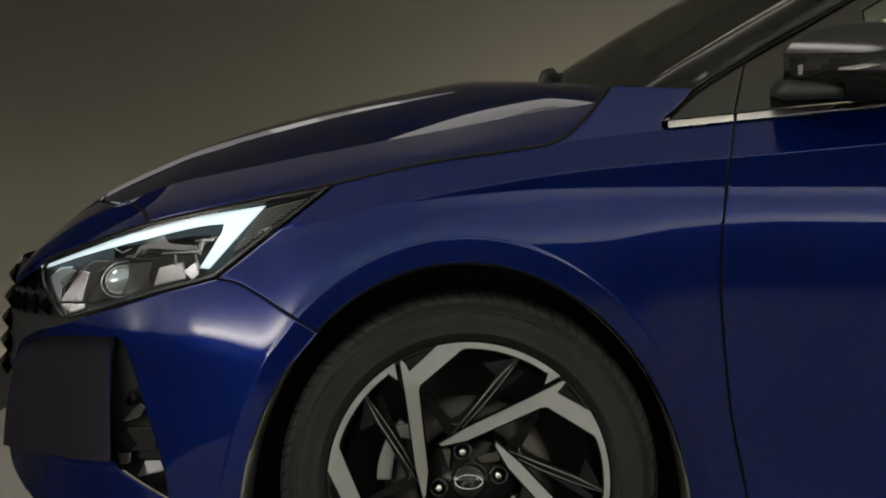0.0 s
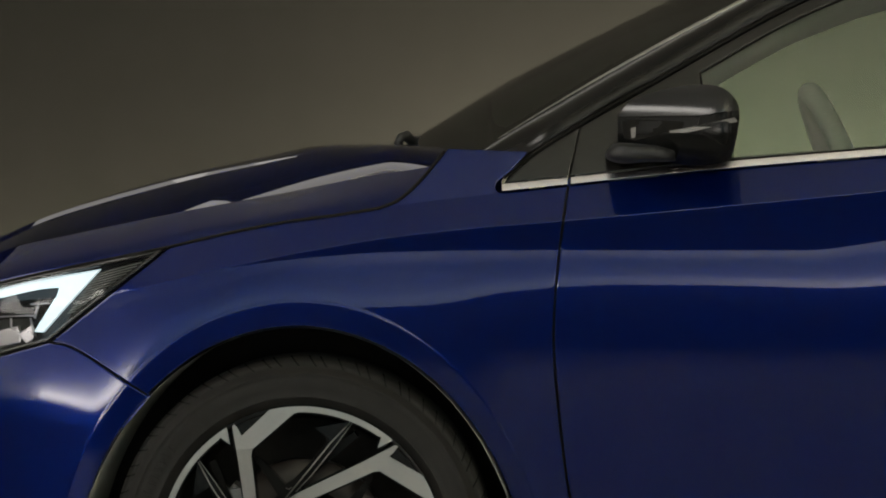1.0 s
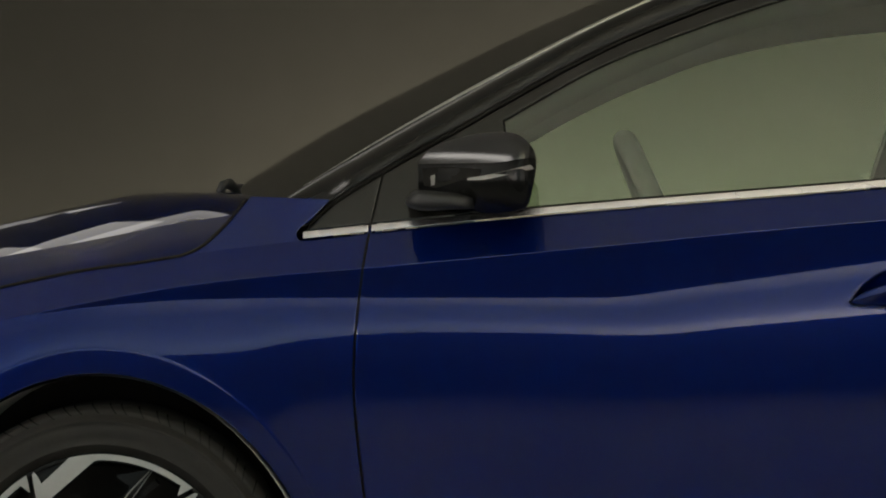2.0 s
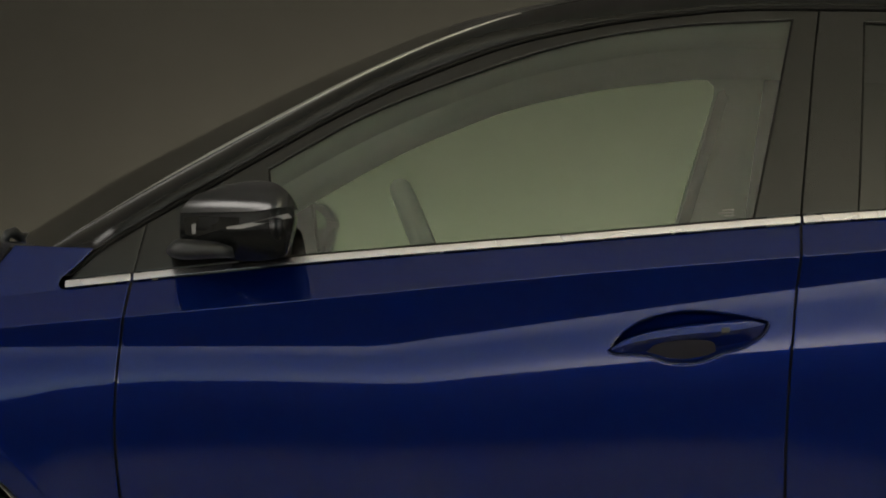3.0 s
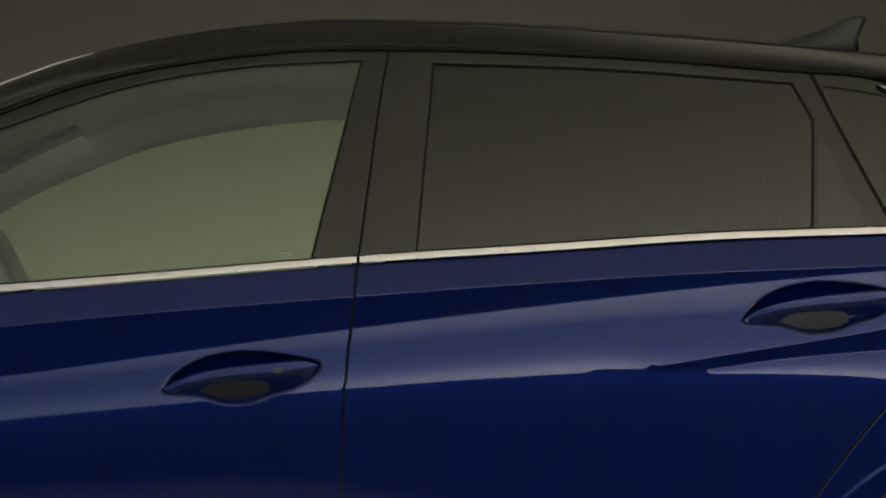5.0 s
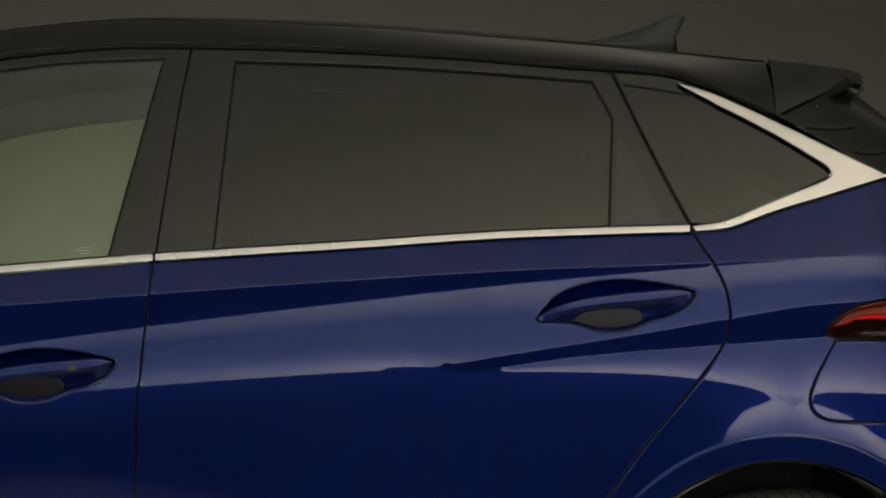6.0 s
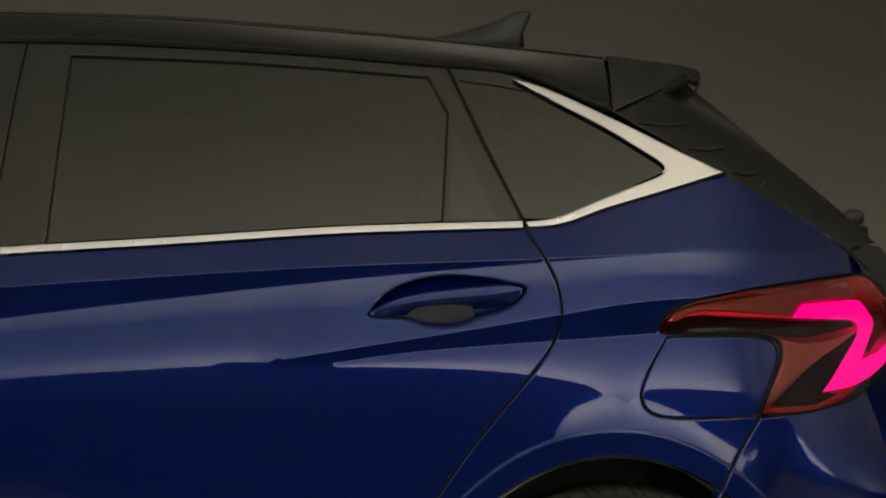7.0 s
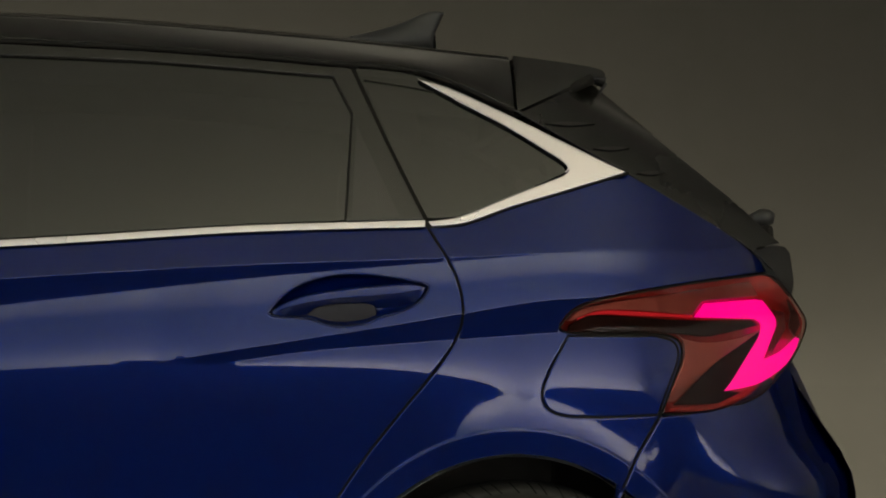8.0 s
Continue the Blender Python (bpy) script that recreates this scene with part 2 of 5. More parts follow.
def part(name, data, material, parent=None, label=""):
    """Links a bmesh or mesh as one object under a thing or a part."""
    if isinstance(data, bmesh.types.BMesh):
        me = bpy.data.meshes.new(name)
        data.to_mesh(me)
        data.free()
    else:
        me = data
    if not me.materials:
        me.materials.append(material)
    ob = new(name, me)
    if parent:
        ob.parent = parent
    return tagged(ob, label) if label else ob


def skin(name, shape, yfun, material, parent, side=-1, step=0.011, lines=(), holes=(), gap=0.0022, depth=0.014, round_edge=0.0025,
         raise_by=0.0, label="", edge_tilt=0.5):
    """A pressed panel: the shape in the side view (x, z), laid on the body's surface yfun (half width at x, z), with a folded
    edge. side -1 is the car's left, 1 its right."""
    from mathutils.geometry import delaunay_2d_cdt
    if area2(shape) < 0:
        shape = shape[::-1]
    rim = even(shrink(even(shape, step), gap), step * 0.8)
    ring = shrink(rim, round_edge)
    rims = [rim] + [even(shrink(even(h if area2(h) > 0 else h[::-1], step * 0.7), -gap), step * 0.7) for h in holes]
    rings = [ring] + [shrink(r, -round_edge) for r in rims[1:]]
    pts, edges = [], []

    def add(line, closed):
        b = len(pts)
        pts.extend(line)
        edges.extend((b + i, b + i + 1) for i in range(len(line) - 1))
        if closed:
            edges.append((b + len(line) - 1, b))
    for r in rims + rings:
        add(r, True)
    n_ring = len(pts)
    for ln in lines:
        q = np.array(even([np.array(a) for a in ln], step * 0.8, False))
        ok = inside(q, ring)
        for h in rings[1:]:
            ok &= ~inside(q, h)
        for r in rings:
            ok &= off_line(q, r) > round_edge * 0.5
        run = []
        for a, k in zip(q, ok):
            if k:
                run.append(a)
            elif run:
                add(run, False)
                run = []
        if run:
            add(run, False)
    fixed = np.array(pts)
    lo, hi = fixed.min(0), fixed.max(0)
    gx, gz = np.meshgrid(np.arange(lo[0], hi[0], step), np.arange(lo[1], hi[1], step))
    gx = gx + (np.arange(gx.shape[0]) % 2)[:, None] * step * 0.5
    g = np.c_[gx.ravel(), gz.ravel()]
    g = g[inside(g, ring)]
    for h in rings[1:]:
        g = g[~inside(g, h)]
    keep = np.ones(len(g), bool)
    for k in range(0, len(fixed), 400):
        c = fixed[k:k + 400]
        keep &= (((g[:, None, :] - c) ** 2).sum(2).min(1) > (step * 0.5) ** 2)
    g = g[keep]
    pts = [Vector(p) for p in pts] + [Vector(p) for p in g]
    v2, _, faces, orig, _, _ = delaunay_2d_cdt(pts, edges, [], 0, 1e-6)
    v2 = np.array([(v.x, v.y) for v in v2])
    cen = np.array([v2[f].mean(0) for f in faces])
    ok = inside(cen, rim)
    for h in rims[1:]:
        ok &= ~inside(cen, h)
    faces = [f if side < 0 else f[::-1] for f, k in zip(faces, ok) if k]
    # how far towards the rim each point lies
    rim_no = set(range(sum(len(r) for r in rims)))
    is_rim = np.array([any(o in rim_no for o in os) for os in orig])

    def half(q):
        return yfun(q[:, 0], q[:, 1]) + raise_by
    y = half(v2)
    tilt = np.zeros_like(v2)
    for r, sg in zip(rims, [1] + [-1] * (len(rims) - 1)):
        arr = np.array(r)
        nx = np.roll(arr, -1, 0) - np.roll(arr, 1, 0)
        out = np.c_[nx[:, 1], -nx[:, 0]] * sg
        out /= np.hypot(out[:, 0], out[:, 1])[:, None] + 1e-9
        idx = np.where(is_rim)[0]
        dd = ((v2[idx][:, None, :] - arr) ** 2).sum(2)
        near = dd.argmin(1)
        good = dd.min(1) < 1e-6
        tilt[idx[good]] = out[near[good]]
    y = np.where(is_rim, y - round_edge * 0.35, y)
    verts = [(a, side * h, b) for (a, b), h in zip(v2, y)]
    # folded edge
    used = {}
    for f in faces:
        for i in range(len(f)):
            e = (f[i], f[(i + 1) % len(f)])
            used[e] = used.get(e, 0) + 1
    border = [e for e in used if (e[1], e[0]) not in used]
    low = {}
    skirt = []
    for a, b in border:
        for k in (a, b):
            if k not in low:
                low[k] = len(verts)
                verts.append((verts[k][0], verts[k][1] - side * depth, verts[k][2]))
        skirt.append((b, a, low[a], low[b]))
    me = bpy.data.meshes.new(name)
    me.from_pydata(verts, [], [list(f) for f in faces] + skirt)
    me.update()
    # true normals of the surface, taken a little inside each face so that creases stay crisp
    loops_v, loops_c = [], []
    for f in faces:
        c = v2[list(f)].mean(0)
        for k in f:
            loops_v.append(k)
            loops_c.append(c)
    lv, lc = np.array(loops_v), np.array(loops_c)
    q = v2[lv] + (lc - v2[lv]) * 0.1
    e = 0.0002
    dx = (half(q + (e, 0)) - half(q - (e, 0))) / (2 * e)
    dz = (half(q + (0, e)) - half(q - (0, e))) / (2 * e)
    nrm = np.c_[-dx, np.ones(len(q)), -dz]
    nrm /= np.linalg.norm(nrm, axis=1)[:, None]
    nrm[:, [0, 2]] += tilt[lv] * edge_tilt
    nrm /= np.linalg.norm(nrm, axis=1)[:, None]
    nrm[:, 1] *= side
    flat = [me.polygons[len(faces) + i].normal[:] for i in range(len(skirt)) for _ in range(4)]
    me.polygons.foreach_set("use_smooth", [True] * len(me.polygons))
    me.normals_split_custom_set([tuple(v) for v in nrm] + flat)
    ob = part(name, me, material, parent, label)
    return ob


def loft(rows, closed=False, sharp=()):
    """A bmesh sheet through rows of points of equal length, with crisp creases along the given columns."""
    bm = bmesh.new()
    g = [[bm.verts.new(p) for p in r] for r in rows]
    for a, b in zip(g, g[1:]):
        n = len(a)
        for i in range(n if closed else n - 1):
            bm.faces.new((a[i], a[(i + 1) % n], b[(i + 1) % n], b[i]))
    bmesh.ops.recalc_face_normals(bm, faces=bm.faces)
    for f in bm.faces:
        f.smooth = True
    for k in sharp:
        for a, b in zip(g, g[1:]):
            bm.edges.get((a[k], b[k])).smooth = False
    return bm


def slab(shape, y0, y1, bevel=0.0, yfun=None):
    """The shape (x, z) made solid from y0 to y1."""
    bm = bmesh.new()
    if area2(shape) < 0:
        shape = shape[::-1]
    off = (lambda p: float(yfun(p[0], p[1]))) if yfun else (lambda p: 0.0)
    a = [bm.verts.new((p[0], y0 + off(p), p[1])) for p in shape]
    f = bm.faces.new(a)
    r = bmesh.ops.extrude_face_region(bm, geom=[f])
    for v in r["geom"]:
        if isinstance(v, bmesh.types.BMVert):
            v.co.y += y1 - y0
    bmesh.ops.recalc_face_normals(bm, faces=bm.faces)
    if bevel:
        bmesh.ops.bevel(bm, geom=bm.edges[:], offset=bevel, segments=2, affect="EDGES", profile=0.6, clamp_overlap=True)
    return bm


def box(cx, cy, cz, sx, sy, sz, bevel=0.0):
    bm = bmesh.new()
    bmesh.ops.create_cube(bm, size=1, matrix=Matrix.Translation((cx, cy, cz)) @ Matrix.Diagonal((sx, sy, sz, 1)))
    if bevel:
        bmesh.ops.bevel(bm, geom=bm.edges[:], offset=bevel, segments=2, affect="EDGES", profile=0.6)
    return bm


def spun(profile, n=64):
    """A ring about the y axis from (radius, y) points."""
    rows = [[(r * math.cos(2 * math.pi * k / n), y, r * math.sin(2 * math.pi * k / n)) for r, y in profile] for k in range(n)]
    return loft(rows + rows[:1])


def tube(path, radius, n=8):
    bm = bmesh.new()
    p = [Vector(q) for q in path]
    rings, a = [], None
    for i, q in enumerate(p):
        d = (p[min(i + 1, len(p) - 1)] - p[max(i - 1, 0)]).normalized()
        a = d.orthogonal().normalized() if a is None else (a - d * a.dot(d)).normalized()
        b = d.cross(a)
        r = radius[i] if isinstance(radius, (list, tuple)) else radius
        rings.append([bm.verts.new(q + (a * math.cos(2 * math.pi * k / n) + b * math.sin(2 * math.pi * k / n)) * r) for k in range(n)])
    for a, b in zip(rings, rings[1:]):
        for k in range(n):
            bm.faces.new((a[k], a[(k + 1) % n], b[(k + 1) % n], b[k]))
    bm.faces.new(rings[0][::-1])
    bm.faces.new(rings[-1])
    bmesh.ops.recalc_face_normals(bm, faces=bm.faces)
    for f in bm.faces:
        f.smooth = True
    return bm


# ---------------------------------------------------------------- studio
def studio():
    tagged(part("floor", box(1.2, -1.1, -0.05, 26, 14.4, 0.1), FLOOR), "dark matt painted studio floor under the car", "floor", kind="structure")
    tagged(part("floor_sheet", box(1.775, 1.25, 0.003, 6.45, 8.3, 0.006), SHEET), "pale grey sheet on the studio floor, soft light fall-off painted along its near edge", "floor", kind="structure")
    tagged(part("backdrop", box(1.2, 6.1, 2.6, 26, 0.2, 5.2), WALL), "plain warm grey studio backdrop wall", "backdrop", kind="structure")
    bend = [(5.4 + 0.6 * math.sin(t), 0.608 - 0.6 * math.cos(t)) for t in np.linspace(0, math.pi / 2, 14)]
    tagged(part("cove", loft([[(x, y, z) for y, z in bend] for x in (-10.0, 12.4)]), WALL), "curved warm grey foot of the studio backdrop", "backdrop", kind="structure")
    tagged(part("wall_front", box(1.2, -8.3, 2.6, 26, 0.2, 5.2), WALL_WHITE), "plain white painted studio wall behind the camera", "wall", kind="structure")
    tagged(part("wall_left", box(-10.1, -1.1, 2.6, 0.2, 14.2, 5.2), WALL_WHITE), "plain white studio side wall", "wall", kind="structure")
    tagged(part("wall_right", box(12.6, -1.1, 2.6, 0.2, 14.2, 5.2), WALL_WHITE), "plain white studio side wall", "wall", kind="structure")
    tagged(part("ceiling", box(1.2, -1.1, 5.3, 26.4, 14.6, 0.2), WALL_WHITE), "white studio ceiling", "ceiling", kind="structure")


studio()

# ---------------------------------------------------------------- the car's surface
# lines along the side, height over x (x runs to the car's rear, 0 at the front axle)
BELT = curve((0.32, 0.894), (0.69, 0.932), (1.15, 0.969), (1.54, 1.000), (1.86, 1.020), (2.14, 1.038), (2.42, 1.047))
EDGE = curve((-0.80, 0.64), (-0.45, 0.70), (-0.26, 0.738), (-0.12, 0.771), (0.02, 0.799), (0.16, 0.822), (0.30, 0.837), (0.425, 0.847),
             (0.78, 0.880), (1.15, 0.915), (1.53, 0.945), (1.855, 0.968), (2.13, 0.984), (2.45, 0.996), (2.68, 1.007), (3.1, 1.02))
FOLD = curve((-0.80, 0.64), (-0.45, 0.70), (-0.26, 0.738), (-0.12, 0.769), (0.02, 0.787), (0.157, 0.796), (0.42, 0.799), (0.60, 0.799),
             (0.815, 0.799), (0.963, 0.816), (1.147, 0.841), (1.33, 0.866), (1.53, 0.892), (1.855, 0.931), (2.13, 0.961), (2.45, 0.989),
             (2.68, 1.0065), (3.1, 1.0195))
WAIST = curve((-0.80, 0.56), (-0.60, 0.542), (-0.50, 0.533), (-0.42, 0.524), (-0.37, 0.517), (-0.345, 0.518), (-0.32, 0.537), (-0.29, 0.573), (-0.25, 0.614),
              (-0.232, 0.630), (-0.20, 0.654), (-0.158, 0.679), (-0.12, 0.695), (-0.084, 0.706), (-0.04, 0.714), (0.0, 0.716), (0.05, 0.714), (0.10, 0.710), (0.204, 0.712), (0.34, 0.734), (0.416, 0.741),
              (0.52, 0.746), (0.68, 0.745), (0.87, 0.741), (1.055, 0.757), (1.24, 0.774), (1.51, 0.797), (1.76, 0.815),
              (1.95, 0.824), (2.05, 0.822), (2.15, 0.822), (2.30, 0.819), (2.47, 0.803), (2.52, 0.792), (2.555, 0.776), (2.585, 0.766), (2.612, 0.782), (2.66, 0.788), (2.74, 0.786), (2.80, 0.790), (2.84, 0.755), (2.95, 0.66), (3.1, 0.56))
HAUNCH = curve((1.90, 0.816), (2.00, 0.827), (2.13, 0.848), (2.32, 0.878), (2.48, 0.905), (2.62, 0.927), (2.70, 0.933), (2.84, 0.945), (2.99, 0.960), (3.1, 0.97))
HAUNCH_FOLD = curve((1.90, 0.805), (2.00, 0.815), (2.07, 0.821), (2.22, 0.841), (2.46, 0.861), (2.64, 0.874), (3.1, 0.90))
PLAN = curve((-0.86, 0.22), (-0.83, 0.34), (-0.79, 0.475), (-0.73, 0.59), (-0.65, 0.69), (-0.55, 0.765), (-0.45, 0.815), (-0.35, 0.850),
             (-0.20, 0.868), (0.0, 0.872), (0.4, 0.864), (1.0, 0.862), (1.5, 0.862), (2.1, 0.868), (2.5, 0.872), (2.70, 0.864),
             (2.85, 0.835), (2.97, 0.775), (3.07, 0.69), (3.14, 0.59), (3.18, 0.48), (3.21, 0.33))
LEAN = curve((0.4, -0.010), (0.60, -0.010), (0.72, 0.050), (0.83, 0.086), (0.92, 0.092), (1.02, 0.105), (1.3, 0.14))
DRIP = curve((0.326, 0.916), (0.378, 0.958), (0.463, 1.012), (0.568, 1.072), (0.663, 1.127), (0.766, 1.185), (0.852, 1.228), (0.958, 1.272),
             (1.041, 1.303), (1.15, 1.331), (1.343, 1.361), (1.48, 1.371), (1.67, 1.369), (1.86, 1.361), (2.05, 1.349), (2.24, 1.332),
             (2.417, 1.315), (2.455, 1.302), (2.572, 1.247))
SHOULDER = curve((-0.8, 0.66), (-0.22, 0.803), (-0.122, 0.826), (-0.029, 0.844), (0.065, 0.857), (0.125, 0.8675), (0.32, 0.8915), (0.5, 0.912))
FRONT_ARCH, REAR_ARCH = (-0.006, 0.20, 0.378, 0.474), (2.568, 0.20, 0.368, 0.472)


def smooth(t):
    t = np.clip(t, 0, 1)
    return t * t * (3 - 2 * t)


def arch_far(x, z, a):
    """How far a place lies outside the lip line of a wheel arch, in metres (roughly)."""
    r = np.sqrt(((x - a[0]) / a[2]) ** 2 + ((z - a[1]) / a[3]) ** 2)
    return (r - 1.093) * 0.44


def plan(x):
    """Half the width in plan, evened out along the car."""
    w = np.array((1, 2, 3, 4, 3, 2, 1)) / 16
    return sum(k * PLAN(x + o) for k, o in zip(w, np.linspace(-0.10, 0.10, 7)))


def body(x, z):
    """Half the car's width at a place of the lower body."""
    x, z = np.broadcast_arrays(np.asarray(x, float), np.asarray(z, float))
    l1, l2, l3, l4, l5 = EDGE(x), FOLD(x), WAIST(x), HAUNCH(x), HAUNCH_FOLD(x)
    k = smooth((x - 1.90) / 0.05)
    kk = smooth((l5 - l3 - 0.0006) / 0.004)
    kd, ka = k * (1 - kk), smooth((x - 1.90) / 0.45)
    c = np.maximum(l2 - l3, 0.02)
    l4, l5 = np.clip(l4, l3 + 0.0012, l2 - 0.004), np.clip(np.minimum(l5, l4 - 0.0008), l3 + 0.0004, l2 - 0.008)
    top, LOW = 0.40 - 0.10 * smooth((-0.12 - x) / 0.2), -0.03
    s4, s5 = LOW + (top - LOW) * ((l4 - l3) / c), LOW + (top - LOW) * ((l5 - l3) / c)
    w1, w4 = np.clip((l1 - l2) / 3, 0.0003, 0.0007), np.clip((l4 - l5) / 3, 0.0003, 0.0007)
    deep = smooth((l1 - l2) / 0.003)
    kr, kq = smooth((x - 2.80) / 0.08), smooth((x - 2.40) / 0.35)
    zs = [l3 * 0 + 0.10, l3 * 0 + 0.30, l3 * 0 + 0.42, l3 - 0.06 - 0.03 * kr, l3 - 0.006 - 0.029 * kr, l3 - 0.002 + 0.029 * kr, l5 - w4, l5 + w4, l4 - w4, l4 + w4, l2 - w1, l2 + w1, l1 - w1, l1 + w1, l1 + 0.10, l1 + 0.40]
    one = np.ones_like(x)
    ss = [0.02 * one, -0.14 * one, -0.26 + 0.165 * smooth((-0.1 - x) / 0.3) + 0.08 * smooth((x - 1.3) / 0.6), -0.165 + 0.06 * smooth((-0.1 - x) / 0.3) + 0.02 * smooth((x - 1.3) / 0.6), -0.085 - 0.03 * kr, (-0.026 + 0.07 * kr) * (1 - kd) - 0.15 * kd,
          s5 * (1 - k) + k * (0.16 * kk - 0.22 * (1 - kk)), s5 * (1 - k) - 0.22 * k, s4 * (1 - k) - 0.26 * k, s4 * (1 - ka) + 0.10 * ka,
          top * one, top * (1 - deep) - 0.20 * deep, 0.5 * (1 - deep) - 0.26 * deep, 0.80 - 0.12 * kq, 0.90 - 0.19 * kq, 0.98 - 0.20 * kq]
    for i in (2, 3, 4):
        ss[i] = ss[i] - 0.24 * kr
    for i in range(1, len(zs)):
        zs[i] = np.maximum(zs[i], zs[i - 1] + 1e-4)

    def total(at):
        out = np.zeros_like(x)
        for i in range(len(zs) - 1):
            h = zs[i + 1] - zs[i]
            t = np.clip(at - zs[i], 0, h)
            out = out + ss[i] * t + (ss[i + 1] - ss[i]) * t * t / (2 * h)
        return out
    inward = total(z) - total(l3)
    half = plan(x + LEAN(z) * smooth((x - 2.55) / 0.4)) - inward * (1 - 0.35 * smooth((x - 2.85) / 0.2))
    half = half + 0.32 * np.maximum(z - SHOULDER(x), 0) * (1 - smooth((x - 0.34) / 0.08))
    for a, h in ((FRONT_ARCH, 0.0012), (REAR_ARCH, 0.009)):
        d = arch_far(x, z, a)
        k = 1 - smooth((x - 2.66) / 0.20)
        fade = smooth((x - 2.42) / 0.09) if a is REAR_ARCH else 1.0
        half = half + fade * k * h * np.clip(1 - np.maximum(d, 0) / 0.065, 0, 1) ** 2 + (0.0009 * smooth((0.0035 - d) / 0.007) if a is FRONT_ARCH else 0.0018 * smooth((0.002 - d) / 0.004))
    return half


def upper(x, z):
    """Half the width at a place of the window band."""
    d = z - BELT(np.minimum(x, 2.45))
    return 0.795 - 0.42 * d - 0.25 * d * d - 0.25 * np.maximum(x - 2.55, 0) ** 2


def rear_pillar(x, z):
    """Half the width of the black panel beside the rear window."""
    s = (x - 2.555) * 0.875 - (z - 1.252) * 0.484
    d = (x - 2.555) * 0.484 + (z - 1.252) * 0.875
    return 0.712 - 0.19 * np.maximum(s, 0) - 0.60 * d - 4 * np.maximum(d, 0) ** 2 - 22 * np.maximum(d - 0.075, 0) ** 2


def along(f, a, b, n=24, up=0.0):
    return [np.array((x, float(f(x)) + up)) for x in np.linspace(a, b, n)]


def arch_line(a, from_deg, to_deg, grow=1.0, n=40):
    return [np.array((a[0] + a[2] * grow * math.cos(t), a[1] + a[3] * grow * math.sin(t))) for t in np.radians(np.linspace(from_deg, to_deg, n))]


def creases():
    out = []
    for f, a, b in ((EDGE, -0.25, 2.67), (FOLD, -0.1, 2.65), (HAUNCH, 2.03, 3.0), (HAUNCH_FOLD, 2.11, 2.65), (SHOULDER, 0.10, 0.40), (WAIST, -0.6, 2.7)):
        for up in ((-0.0012, 0.0012) if f is not WAIST else (-0.006, -0.002)):
            out.append(along(f, a, b, 120, up))
    for a in (FRONT_ARCH, REAR_ARCH):
        for g in (1.0850, 1.0930, 1.1010, 1.12):
            out.append(arch_line(a, -5, 185, g, 70))
    return out


CREASES = creases()
GAP_FRONT = flow((0.437, 0.912), (0.427, 0.846), (0.416, 0.748), (0.412, 0.650), (0.420, 0.540), (0.436, 0.410), (0.462, 0.285), (0.468, 0.21))
GAP_MIDDLE = flow((1.535, 1.004), (1.530, 0.936), (1.521, 0.861), (1.512, 0.750), (1.508, 0.657), (1.507, 0.560), (1.507, 0.21))
GAP_REAR = flow((2.420, 1.050), (2.455, 0.991), (2.473, 0.947), (2.478, 0.901), (2.467, 0.863), (2.434, 0.812), (2.369, 0.732), (2.322, 0.671),
                (2.274, 0.599), (2.21, 0.48), (2.185, 0.35), (2.18, 0.21))
GAP_BONNET = flow((-0.22, 0.803), (-0.122, 0.826), (-0.029, 0.844), (0.065, 0.857), (0.125, 0.867)) + flow((0.125, 0.867), (0.158, 0.881), (0.195, 0.915), (0.237, 0.967))
LAMP_BACK = [np.array((-0.22, 0.803)), np.array((-0.418, 0.645))]
LAMP_UNDER = flow((-0.418, 0.645), (-0.55, 0.607), (-0.694, 0.560))
LAMP_TOP = flow((-0.735, 0.664), (-0.64, 0.700), (-0.55, 0.731), (-0.40, 0.766), (-0.22, 0.803))
BUMPER_SEAM = flow((-0.418, 0.645), (-0.372, 0.634), (-0.294, 0.587), (-0.25, 0.560))
HANDLE_REAR = [(2.161, 0.904), (2.180, 0.929), (2.213, 0.951), (2.256, 0.964), (2.299, 0.968), (2.349, 0.964), (2.395, 0.956), (2.421, 0.948), (2.407, 0.925),
               (2.376, 0.908), (2.346, 0.900), (2.318, 0.888), (2.287, 0.883), (2.257, 0.885), (2.223, 0.896), (2.171, 0.899)]
TAIL_UNDER = flow((2.636, 0.882), (2.650, 0.874), (2.72, 0.872), (2.80, 0.872)) + flow((2.80, 0.872), (2.838, 0.862), (2.846, 0.835), (2.828, 0.785), (2.808, 0.737))
TAIL_TOP = flow((2.636, 0.882), (2.659, 0.910), (2.706, 0.929), (2.838, 0.953), (2.989, 0.972))
FLAP = outline(flow((2.652, 0.868), (2.72, 0.868), (2.80, 0.868)), flow((2.80, 0.868), (2.832, 0.858), (2.840, 0.832), (2.822, 0.785), (2.804, 0.738)),
               flow((2.804, 0.738), (2.70, 0.735), (2.635, 0.740), (2.610, 0.765), (2.620, 0.808), (2.652, 0.868)))


# ---------------------------------------------------------------- the car's parts
def fender(car, s):
    shape = outline(GAP_BONNET, [(0.237, 0.967), (0.375, 0.962)], flow((0.375, 0.962), (0.345, 0.930), (0.320, 0.908), (0.322, 0.895), (0.34, 0.897)),
                    along(BELT, 0.34, 0.437, 4), GAP_FRONT, [(0.468, 0.21)], arch_line(FRONT_ARCH, 1, 139.5), BUMPER_SEAM[::-1], LAMP_BACK[::-1])
    return skin("front_fender", shape, body, BLUE, car, s, lines=CREASES, label="deep metallic blue front wing")


